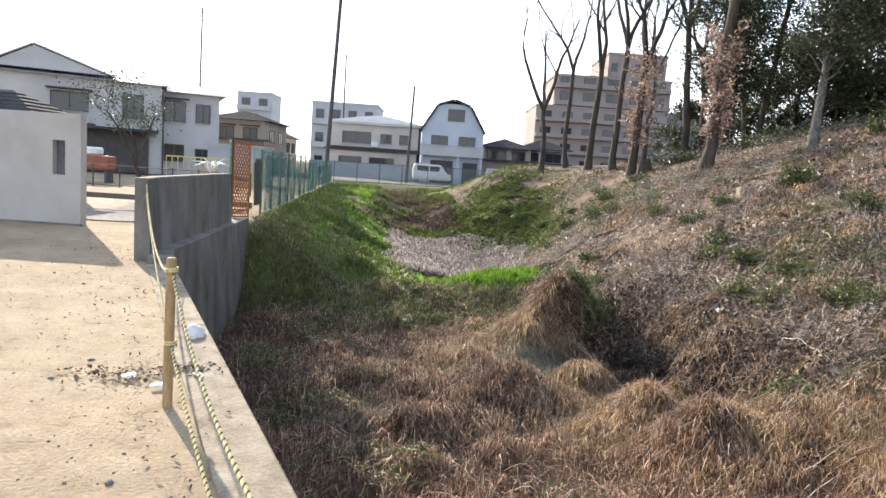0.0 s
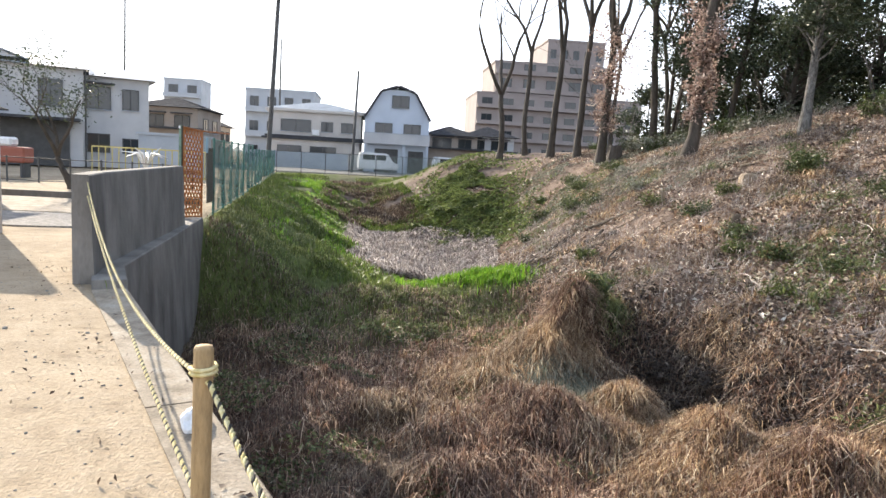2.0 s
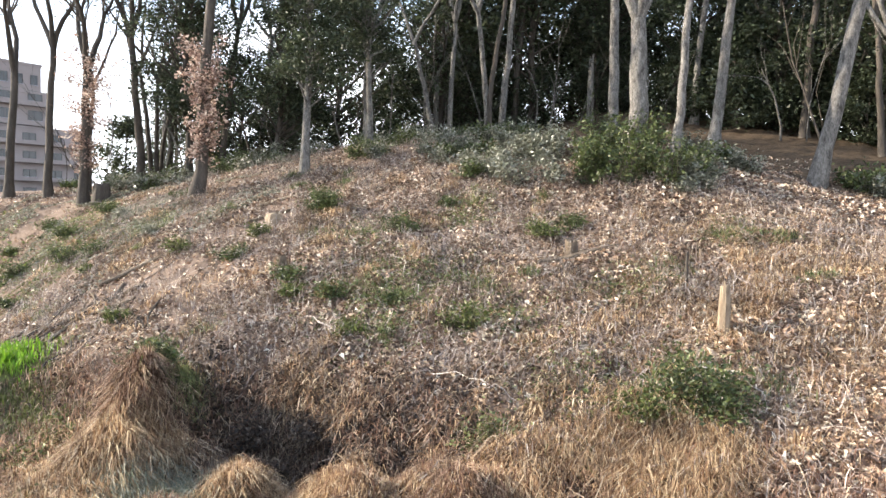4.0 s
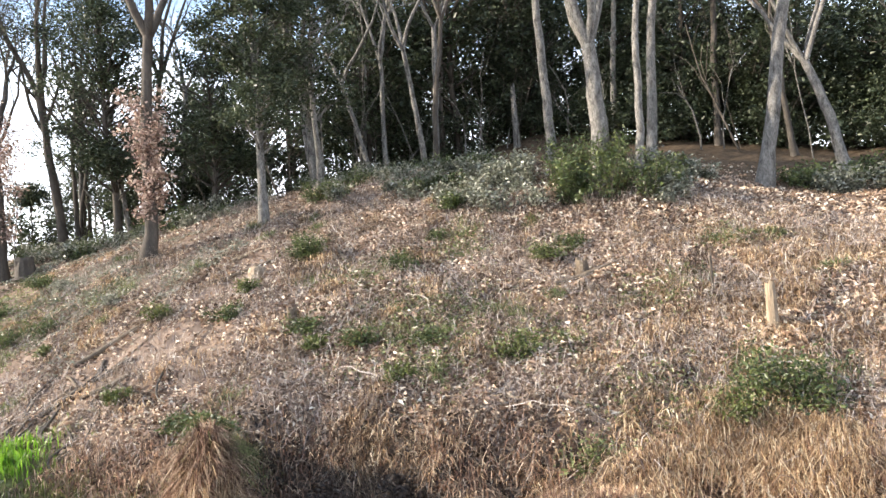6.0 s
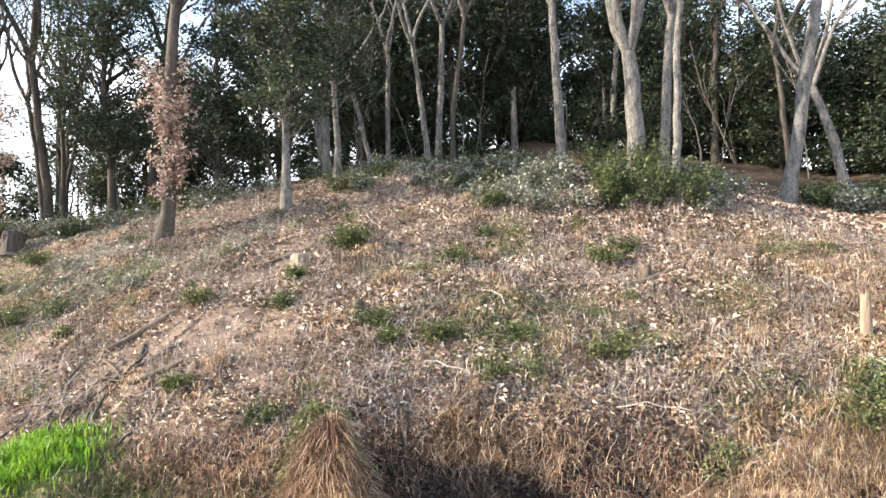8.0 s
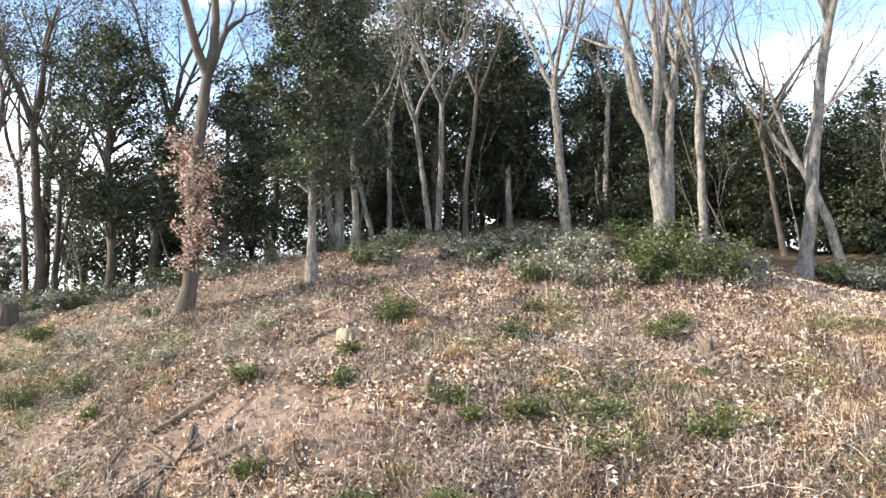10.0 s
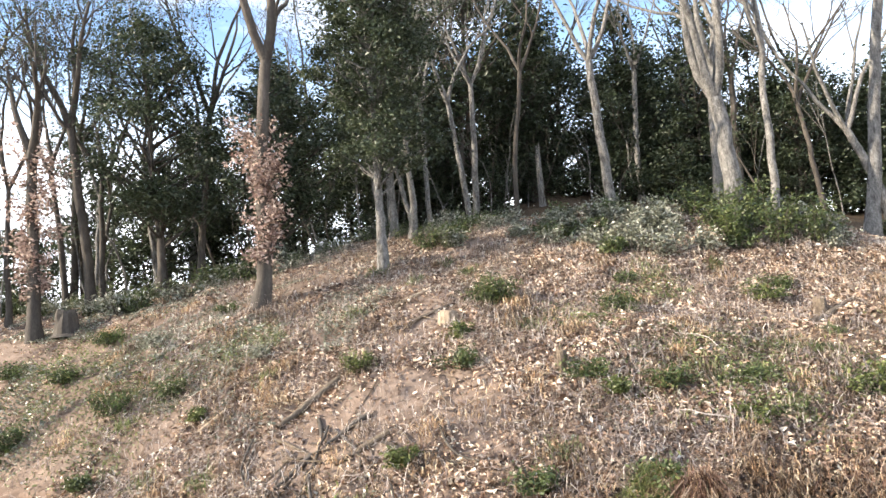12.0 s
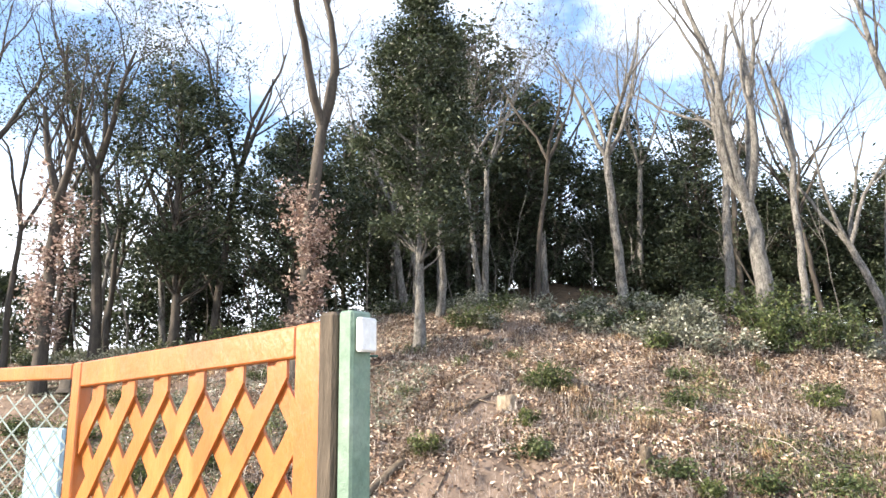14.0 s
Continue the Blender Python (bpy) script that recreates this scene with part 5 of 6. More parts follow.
def evergreen(x, y, label, height, r, z0, rad, clumps, per, seed, mat="leaf_dark", leaf=0.14, clump_r=0.42, bark="bark_dark", group="trees of the wood", lean=(0, 0), z=None, name="tree", taper=0.55):
    """An evergreen: a trunk to the top, a limb to each clump, and clumps of leaves with gaps between them."""
    rg = np.random.default_rng(seed)
    t = thing(name, (x, y, gz(x, y) - 0.05 if z is None else z), label, "tree", group)
    n = 9
    k = np.linspace(0, 1, n)
    wob = np.cumsum(rg.normal(0, 0.05, (n, 2)), axis=0)
    wob -= wob[0]
    pts = np.stack([lean[0] * k + wob[:, 0], lean[1] * k + wob[:, 1], height * 0.93 * k], 1)
    part("trunk", tubes("trunk", [(pts, r * (1 - 0.85 * k) + r * 0.4 * np.exp(-k * height / 0.25), 9)], M[bark]), None, t)
    h = rg.beta(1.2, 1.3, clumps)
    zz = z0 + (height - z0) * h
    prof = np.sin(np.clip(h * 0.9 + 0.12, 0, 1) * math.pi) ** taper
    lump = 1 + 0.35 * np.sin(zz * 2.3 + seed)
    a = rg.uniform(0, 6.283, clumps)
    rr = rad * prof * lump * rg.uniform(0.35, 1.05, clumps)
    tx, ty = np.interp(zz, pts[:, 2], pts[:, 0]), np.interp(zz, pts[:, 2], pts[:, 1])
    C = np.stack([tx + np.cos(a) * rr, ty + np.sin(a) * rr, zz], 1)
    paths = []
    for c in C:
        zb = max(c[2] - 0.9 * np.hypot(c[0], c[1]) * 0.7 - 0.2, 0.4)
        b_ = np.array([np.interp(zb, pts[:, 2], pts[:, 0]), np.interp(zb, pts[:, 2], pts[:, 1]), zb])
        mid = (b_ + c) / 2 + rg.normal(0, 0.12, 3)
        paths.append(([b_, mid, c], [r * 0.3, r * 0.2, 0.01], 4))
    part("branchwork", tubes("branchwork", paths, M[bark]), None, t, "", "stuff")
    idx = np.repeat(np.arange(clumps), per)
    cr_ = clump_r * rg.uniform(0.6, 1.3, clumps)
    L = C[idx] + rg.normal(0, 1, (len(idx), 3)) * cr_[idx][:, None] * [0.75, 0.75, 0.5]
    V, F = leaf_arrays(L, leaf, rg)
    part("crown", quick_mesh("crown", V, F, M[mat]), None, t, "dark evergreen leaves in uneven clumps", "stuff")
    return t


evergreen(11.25, 20.95, "evergreen tree with a pale trunk and a tall dark crown", 11.0, 0.14, 2.9, 1.5, 105, 250, 13, leaf=0.125, clump_r=0.36, bark="bark_pale", group="trees on the slope")
evergreen(14.2, 21.2, "tall evergreen standing beside another in the slope", 10.0, 0.12, 3.0, 1.5, 70, 170, 14, leaf=0.13, clump_r=0.42, bark="bark_pale", group="trees on the slope")
evergreen(11.8, 29.0, "leafy evergreen with a dark many-branched crown", 9.5, 0.16, 2.6, 2.3, 95, 170, 15, leaf=0.14, clump_r=0.45, group="trees on the slope")
evergreen(14.0, 26.2, "leafy evergreen with sparse lower branches", 7.5, 0.13, 1.8, 2.0, 80, 160, 16, leaf=0.14, clump_r=0.45, group="trees on the slope")
rg0 = np.random.default_rng(99)
kinds = []
for k in range(5):
    kinds.append(evergreen(33.0 + 3.0 * k, 26.0 - 4.0 * k, "dense dark evergreen tree of the wood behind the slope", (6.2, 7.2, 8.2, 6.6, 9.2)[k], 0.12, (0.8, 1.2, 1.6, 0.6, 1.8)[k], (1.9, 2.1, 2.0, 2.3, 1.9)[k], 74, 84, 60 + k, leaf=0.18, clump_r=0.46))
bushes = [evergreen(35.0 + 3.0 * k, 30.0 - 4.0 * k, "broad dark evergreen bush filling the wood's edge", 3.2 + 0.6 * k, 0.06, 0.15, 1.5, 50, 80, 80 + k, leaf=0.18, clump_r=0.42, group="bushes of the wood", name="tall_bush") for k in range(3)]
belt = [(11.5, 39.5), (14.0, 34.5), (16.5, 30), (20.0, 27), (23.5, 25), (27.0, 22.0), (28.5, 17.5), (28.0, 13), (27.5, 8.5), (28.0, 4), (28, -1), (27.5, -6)]
spots = []
for k in range(len(belt) - 1):
    (xa, ya), (xb, yb) = belt[k], belt[k + 1]
    L = math.hypot(xb - xa, yb - ya)
    for off, num, src in (((0.3, 1, bushes), (1.2, 1, kinds), (4.0, 1, bushes), (6.5, 1, kinds)) if k < 4 else ((0.3, 3, bushes), (1.2, 2, kinds), (3.2, 2, bushes), (4.8, 2, kinds), (9.0, 2, kinds))):
        for q in range(num):
            f = (q + rg0.uniform(0.1, 0.9)) / num
            spots.append((k, xa + (xb - xa) * f - (yb - ya) / L * off + rg0.uniform(-0.9, 0.9), ya + (yb - ya) * f + (xb - xa) / L * off + rg0.uniform(-0.9, 0.9), src))
for side, x, y, src in spots:
    m = Matrix.Translation((x, y, gz(x, y) - 0.1)) @ Matrix.Rotation(rg0.uniform(0, 6.28), 4, "Z") @ Matrix.Scale(rg0.uniform(0.72, 1.12) * ((1.1, 1.1, 1.15, 1.35, 1.5, 1.5, 1.3)[side] if side < 7 and src is kinds else 1.0), 4)
    c = copy_thing(src[int(rg0.integers(0, len(src)))], m)
    c.matrix_basis = m

# thin bare stems inside the wood's edge
stems = []
for k in range(46):
    f = rg0.uniform(0, len(belt) - 1.01)
    i = int(f)
    x = belt[i][0] + (belt[i + 1][0] - belt[i][0]) * (f - i) - rg0.uniform(0.3, 2.6)
    y = belt[i][1] + (belt[i + 1][1] - belt[i][1]) * (f - i) - rg0.uniform(0, 1)
    h = rg0.uniform(2.5, 6.5)
    t = thing("sapling", (x, y, gz(x, y) - 0.05), "thin bare pale sapling at the edge of the wood", "tree", "saplings")
    P_ = []
    grow(P_, (0, 0, 0), (rg0.normal(0, 0.12), rg0.normal(0, 0.12), 1), h, rg0.uniform(0.02, 0.055), rg0, 1, 3, 0.35, 0.006)
    part("stem", tubes("stem", P_, M["bark_pale" if k % 3 else "bark_dark"]), None, t)

# ---- shrubs ----


def shrub(x, y, r, h, mat, label, seed, count=500, leaf=0.07, name="shrub", group="shrubs on the slope", slim=0.5):
    rg = np.random.default_rng(seed)
    t = thing(name, (x, y, gz(x, y) - 0.03), label, "shrub", group)
    st = []
    tips = []
    for k in range(14):
        a = rg.uniform(0, 6.28)
        d = (math.cos(a) * r / h * 0.8, math.sin(a) * r / h * 0.8, 1)
        p, rad = branch_path((rg.normal(0, r * 0.2), rg.normal(0, r * 0.2), 0), np.array(d) / np.linalg.norm(d), h * rg.uniform(0.6, 1.05), 0.012, 0.004, rg, 4, 0.2, 0)
        st.append((p, rad, 3))
        tips += list(p[1:])
    part("branchwork", tubes("branchwork", st, M["bark_dark"]), None, t, "", "stuff")
    T_ = np.array(tips)
    c = T_[rg.integers(0, len(T_), count)] + rg.normal(0, 0.16 * r, (count, 3))
    c[:, 2] = np.maximum(c[:, 2], 0.02)
    V, F = leaf_arrays(c, leaf, rg, slim=slim)
    part("leaves", quick_mesh("leaves", V, F, M[mat]), None, t, "", "stuff")
    return t


S = "small bushy green shrub growing through leaf litter"
shrub(6.25, 19.3, 0.36, 0.42, "leaf_shrub", "small bright yellow-green shrub beside a cut stump", 1, 800)
shrub(9.0, 17.35, 0.62, 0.72, "leaf_mid", "rounded dense green shrub on the slope", 2, 2300)
shrub(9.1, 14.55, 0.62, 0.5, "leaf_mid", "low dark green shrub on the slope", 3, 1500)
shrub(6.65, 10.75, 0.45, 0.55, "leaf_shrub", "small green shrub on the lower slope", 4, 1000)
for k, (sx_, sy_, sr, sh_, sm) in enumerate((
        (6.5, 17.3, 0.45, 0.45, "leaf_mid"), (5.65, 25.0, 0.55, 0.6, "leaf_mid"), (6.0, 23.6, 0.5, 0.5, "leaf_mid"), (5.25, 27.5, 0.6, 0.5, "leaf_mid"),
        (3.95, 17.6, 0.3, 0.3, "leaf_shrub"), (5.4, 22.4, 0.3, 0.25, "leaf_shrub"), (6.25, 15.0, 0.5, 0.35, "leaf_mid"), (6.0, 14.6, 0.4, 0.25, "leaf_shrub"),
        (10.6, 11.7, 0.5, 0.35, "leaf_shrub"), (11.1, 11.4, 0.45, 0.35, "leaf_mid"), (6.3, 13.7, 0.5, 0.3, "leaf_mid"), (5.7, 12.5, 0.4, 0.3, "leaf_shrub"),
        (4.0, 24.0, 0.3, 0.3, "leaf_mid"), (3.75, 15.5, 0.5, 0.3, "leaf_mid"), (6.9, 29.4, 0.5, 0.45, "leaf_mid"), (6.7, 27.4, 0.55, 0.45, "leaf_mid"),
        (9.0, 24.4, 0.35, 0.3, "leaf_mid"), (7.3, 17.65, 0.35, 0.3, "leaf_shrub"), (10.8, 14.6, 0.35, 0.3, "leaf_mid"), (6.6, 12.4, 0.5, 0.25, "leaf_mid"),
        (7.6, 25.6, 0.45, 0.35, "leaf_grey"), (8.0, 27.3, 0.5, 0.4, "leaf_mid"), (5.9, 30.0, 0.5, 0.45, "leaf_mid"), (6.9, 22.0, 0.35, 0.25, "leaf_grey"))):
    shrub(sx_, sy_, sr, sh_, sm, S, 5 + k, 1000)
shrub(6.6, 6.7, 0.85, 0.75, "leaf_mid", "broad dark green bush at the foot of the slope", 50, 2600)
shrub(6.15, 7.35, 0.6, 0.5, "leaf_shrub", "yellow-green bush at the foot of the slope", 51, 1200)
shrub(2.85, 13.75, 0.55, 0.35, "leaf_mid", "dull green bush growing over the dead grass mound", 52, 1300)
shrub(5.0, 8.9, 0.6, 0.4, "weed", "low olive weedy bush on the ditch edge", 53, 1100)
# these clumps carry the mound's shadow in their dark colour
shrub(4.3, 11.3, 0.6, 0.3, "bracken_shade", "dead bracken clump in the hollow, its brown darkened for the shade", 54, 1300)
shrub(3.9, 12.6, 0.6, 0.35, "bracken_shade", "dead bracken clump in the hollow, its brown darkened for the shade", 55, 1300)
shrub(3.6, 11.7, 0.6, 0.3, "bracken_shade", "dead bracken clump in the hollow, its brown darkened for the shade", 56, 1300)
shrub(4.5, 10.0, 0.55, 0.3, "bracken_shade", "dead bracken clump in the hollow, its brown darkened for the shade", 57, 1100)
rgs = np.random.default_rng(5)
front = [(12.3, 20.5), (11.9, 16.6), (11.4, 14.6), (11.9, 13.0), (12.9, 10.5), (13.2, 9.6)]
for k in range(78):
    f = rgs.uniform(0, 4.999)
    i = int(f)
    x = front[i][0] + (front[i + 1][0] - front[i][0]) * (f - i) + 0.5 + 3.0 * rgs.uniform(0, 1) ** 1.3
    y = front[i][1] + (front[i + 1][1] - front[i][1]) * (f - i) + rgs.normal(0, 0.3)
    dark_ = (x - 14.2) ** 2 + (y - 11.6) ** 2 < 3.0
    shrub(x, y, 0.5, (0.62 if not dark_ else 1.1) * rgs.uniform(0.6, 1.2), "leaf_mid" if dark_ or rgs.uniform() < 0.2 else "leaf_grey", "dark green broad-leaved bush beside the forked tree" if dark_ else "grey-green broad-leaved bush in the belt before the wood", 100 + k, 620, 0.1, group="bushes before the wood")
for k in range(14):
    shrub(17.2 + rgs.uniform(0, 2) + 0.25 * k, 7.2 - 0.35 * k + rgs.normal(0, 0.3), 0.6, 0.8, "leaf_grey" if k % 2 else "leaf_mid", "broad-leaved grey-green bush near the leaning trees", 200 + k, 600, 0.12, group="bushes before the wood")
for k in range(34):
    f = rgs.uniform(0, 1)
    shrub(10.0 + 4 * rgs.uniform(0, 1), 24.5 + 13 * f, 0.5, rgs.uniform(0.35, 0.8), "leaf_mid" if k % 3 else "leaf_grey", "low green undergrowth bush beneath the thicket", 300 + k, 420, 0.1, group="bushes before the wood")

for k in range(16):
    shrub(3.2 + rgs.normal(0, 0.8), rgs.uniform(29.5, 39), 0.6, 0.42, "ivy", "low mound of green creeping plants on the side of the hill", 500 + k, 700, 0.12)

under = [shrub(14.0 + k, 40.0, 0.6, 0.65, "leaf_mid" if k == 1 else "leaf_grey", "low dull green undergrowth bush beneath the trees", 400 + k, 300, 0.1, group="undergrowth of the wood") for k in range(3)]
rgu = np.random.default_rng(31)
line_u = [(9.6, 29.5), (10.4, 26.2), (12.0, 23.6), (14.3, 21.6), (17.0, 20.3), (19.5, 18.5)]
for k in range(84):
    f = rgu.uniform(0, 4.999)
    i = int(f)
    off = rgu.uniform(0, 1) ** 1.4 * 4.0
    x = line_u[i][0] + (line_u[i + 1][0] - line_u[i][0]) * (f - i) + off * 0.6
    y = line_u[i][1] + (line_u[i + 1][1] - line_u[i][1]) * (f - i) + off * 0.8
    m = Matrix.Translation((x, y, gz(x, y) - 0.03)) @ Matrix.Rotation(rgu.uniform(0, 6.28), 4, "Z") @ Matrix.Scale(rgu.uniform(0.5, 1.2), 4)
    copy_thing(under[int(rgu.integers(0, 3))], m).matrix_basis = m

# ---- small tree by the lane, play-ground things, fence in the distance ----
tree(-10.6, 24.4, "small pruned tree with crooked dark trunk and dark tufted head", 3.2, 0.1, 1.0, (-0.45, 0.1), 3, "bark_dark", 51, depth=2, z=0.05, group="", crown=("leaf_dark", 1500), leaf=0.1)
fl = thing("spiky_plant", (-10.67, 31.5, 0.05), "spiky garden plant with long arching pale pink leaves", "plant")
fr = np.random.default_rng(3)
fb = [([(0, 0, 0.5), (0.35 * math.cos(q), 0.35 * math.sin(q), 1.15), (0.9 * math.cos(q), 0.9 * math.sin(q), 1.2 + 0.35 * fr.uniform(-1, 1))], [0.03, 0.06, 0.01], 4) for q in np.arange(11) * 0.571]
part("leaves", tubes("leaves", fb, M["white_plastic"]), None, fl, "pale arching leaves")
part("trunk", tubes("trunk", [([(0, 0, 0), (0, 0, 0.3), (0, 0, 0.6)], [0.09, 0.08, 0.06], 7)], M["bark_dark"]), None, fl)
post_fence("railing", [(-30, 26), (-7.6, 27)], 0.85, 1.0, "low dark metal railing by the open ground", "wire", "pole_metal", wires=False)


def bar_fence(x0, x1, y, h, mat, label, gap=0.28):
    t = thing("bar_fence", (x0, y, 0.05), label, "fence")
    L = x1 - x0
    part("rail", boxed((0, -0.03, h - 0.06), (L, 0.03, h)), M[mat], t)
    part("rail", boxed((0, -0.029, 0.1), (L, 0.029, 0.15)), M[mat], t)
    me = None
    for k in range(int(L / gap) + 1):
        ob = part("bar", boxed((-0.02, -0.018, 0.151), (0.02, 0.018, h - 0.061)), M[mat], None) if me is None else new("bar", me)
        me = ob.data
        ob.parent = t
        ob.location = (k * gap, 0, 0)


bar_fence(-13.4, -8.6, 33, 1.35, "yellow_paint", "yellow painted metal bar fence")
b = thing("play_equipment", (-15.0, 29.5, 0.05), "faded red play equipment box on legs", "play equipment")
part("body", boxed((-0.9, -0.4, 0.55), (0.7, 0.4, 1.15), 0.06), M["red_paint"], b)
part("hood", boxed((-0.7, -0.3, 1.152), (0.2, 0.3, 1.5), 0.08), M["white_plastic"], b)
for lx in (-0.75, 0.55):
    part("leg", boxed((lx - 0.05, -0.3, 0), (lx + 0.05, 0.3, 0.549)), M["dark_frame"], b)
sh = thing("shed", (-11.2, 38, 0.05), "pale grey panelled shed wall with a pitched top", "shed")
part("wall", boxed((-1.6, -1, 0), (1.4, 1, 2.0)), M["grey_panel"], sh)
part("roof", boxed((-1.7, -1.1, 2.0), (1.5, 1.1, 2.12)), M["grey_panel"], sh)
# garden walls of the street
t = thing("garden_wall", (-8, 66.5, GZ), "grey block and panel garden wall along the street", "wall", "", "structure")
part("wall", boxed((-5, 0, 0), (4.2, 0.2, 1.5)), M["grey_panel"], t)

# ---- fallen wood ----


def log(a, b, r, label, seed=0, mat="fallen_wood", bend=0.12, name="fallen_log", lift=0.0):
    rg = np.random.default_rng(seed)
    n = 9
    t = np.linspace(0, 1, n)
    x, y = a[0] + (b[0] - a[0]) * t, a[1] + (b[1] - a[1]) * t
    off = np.sin(t * 3.1 + seed) * bend
    x, y = x + off * 0.5, y - off * 0.5
    z = ground_z(x, y) + r * 0.6 + lift
    z = 0.5 * z + 0.5 * np.interp(t, [0, 1], [z[0], z[-1]])
    c = np.array([x.mean(), y.mean(), z.mean()])
    ob = thing(name, tuple(c), label, "log", "fallen wood on the slope")
    P = np.stack([x, y, z], 1) - c
    ends = [(P, np.linspace(r, r * 0.55, n) * rg.uniform(0.9, 1.1, n), 8)]
    part("stem", tubes("stem", ends, M[mat]), None, ob)
    return ob


log((7.1, 19.72), (6.1, 19.66), 0.06, "long weathered grey log lying down the slope", 1, "fallen_wood", 0.1)
log((5.97, 19.67), (4.75, 20.2), 0.095, "split weathered log on bare soil", 2, "fallen_wood", 0.04)
log((5.35, 21.7), (5.0, 22.2), 0.085, "short sawn log with a pale end", 3, "wood_pale", 0.0)
log((5.1, 18.5), (4.35, 19.15), 0.055, "dark crooked branch lying down the slope", 4, "bark_dark", 0.2)
log((4.35, 19.15), (3.2, 19.85), 0.06, "dark crooked branch over the dry roots", 5, "bark_dark", 0.25)
log((4.55, 18.0), (3.9, 18.7), 0.07, "grey broken branch on the slope", 6, "fallen_wood", 0.08)
log((4.9, 19.65), (3.4, 18.95), 0.04, "dark crooked branch across the others", 7, "bark_dark", 0.3)
log((4.1, 17.1), (3.2, 17.9), 0.04, "thin dark branch on the bare soil", 12, "bark_dark", 0.25)
log((5.9, 21.0), (4.2, 21.1), 0.035, "thin dark branch lying in the grass", 13, "fallen_wood", 0.3)
log((4.6, 22.4), (3.6, 21.1), 0.03, "thin pale branch on the slope", 14, "wood_pale", 0.3)
log((9.3, 11.15), (10.75, 9.95), 0.085, "long fallen grey trunk half hidden in leaves", 8)
log((8.6, 19.6), (9.8, 18.9), 0.06, "fallen pale branch near the stump", 9, "wood_pale")
log((7.7, 19.1), (8.8, 18.3), 0.05, "fallen branch by the sawn stump", 10)
log((4.3, 6.7), (5.6, 5.9), 0.05, "broken dark branch in the dry grass", 11)
rgr = np.random.default_rng(23)
for k in range(34):
    x, y = rgr.uniform(3.0, 4.9), rgr.uniform(17.4, 20.8)
    L = rgr.uniform(0.5, 1.5)
    a = radians(rgr.uniform(100, 165))
    log((x, y), (x - math.cos(a) * L * -1, y - math.sin(a) * L), rgr.uniform(0.014, 0.035), "crooked dead root lying on the bare soil", 300 + k, "bark_dark" if k % 3 else "fallen_wood", rgr.uniform(0.15, 0.4), "dead_root", 0.04)
rgt = np.random.default_rng(17)
for k in range(190):
    x, y = rgt.uniform(2.8, 12), rgt.uniform(6.5, 24)
    if float(ground_z(x, y)) < -1.6:
        continue
    a = rgt.uniform(0, 6.28)
    L = rgt.uniform(0.3, 1.2)
    log((x, y), (x + math.cos(a) * L, y + math.sin(a) * L), rgt.uniform(0.006, 0.016), "thin dead pale stick on the leaf litter", 20 + k, "wood_pale" if k % 2 else "fallen_wood", 0.15, "stick", 0.05)

# ---- ground cover ----


def cover(name, label, C, arrays, mat, *a, **k):
    rg = k.pop("rg")
    V, F = arrays(C, *a, rg, **k)
    return tagged(new(name, quick_mesh(name, V, F, M[mat])), label, name.replace("_", " "), "", "stuff")


rg = np.random.default_rng(11)


BARE = [(5.2, 18.3, 1.1), (5.6, 17.0, 0.8), (8.6, 18.8, 0.9), (10.2, 20.0, 0.8), (10.6, 22.8, 1.4), (4.3, 19.3, 0.9), (7.3, 18.6, 0.6), (4.4, 25.8, 0.9), (7.6, 20.8, 0.5), (12.6, 19.0, 0.9), (4.6, 16.3, 0.5), (6.3, 27.2, 2.0), (8.3, 25.6, 1.2), (5.0, 23.4, 0.8), (7.6, 31.0, 1.6)]


def w_bare(x, y):
    return np.clip(1 - 1.15 * sum(np.exp(-((x - a) ** 2 + (y - b) ** 2) / (r * r)) for a, b, r in BARE) * (1 + 0.5 * ripple(x, y, 1.6)), 0.1, 1)


def w_litter(x, y):
    z = ground_z(x, y)
    near = np.clip(1.25 - np.hypot(x - 7, y - 12) / 26, 0.15, 1)
    return smooth_step(z, -1.7, -0.5) * near * (1 - 0.85 * is_wood_shade(x, y)) * (1 - is_turf(x, y)) * ((x - wall_x(y)) > 2) * w_bare(x, y) * np.clip(0.62 + 0.55 * ripple(x, y, 0.55) + 0.4 * ripple(x, y + 4, 2.1), 0.15, 1)


cover("leaf_litter", "dense dry brown and tan leaf litter over the slope", scatter(330000, 1.5, 22, 4, 36, w_litter, rg, 0.03), leaf_arrays, "litter", 0.1, rg=rg, up=0.25, slim=0.42, fold=0.5)
cover("leaf_litter", "finer leaf litter thick over the near slope", scatter(130000, 3.5, 14, 5, 24, w_litter, rg, 0.04), leaf_arrays, "litter", 0.075, rg=rg, up=0.2, slim=0.45, fold=0.5)


cover("leaf_litter", "larger curled pale leaves on top of the litter", scatter(60000, 2.5, 17, 4, 28, lambda x, y: w_litter(x, y) * (ripple(x, y, 1.3) > -0.1), rg, 0.06), leaf_arrays, "litter", 0.13, rg=rg, up=0.2, slim=0.45, fold=0.7)


def w_low(x, y):
    return smooth_step(ground_z(x, y), -1.6, -0.9) * (1 - is_turf(x, y)) * ((x - wall_x(y)) > 2) * (ripple(x + 3, y, 0.5) > 0.02) * 0.9 * w_bare(x, y)


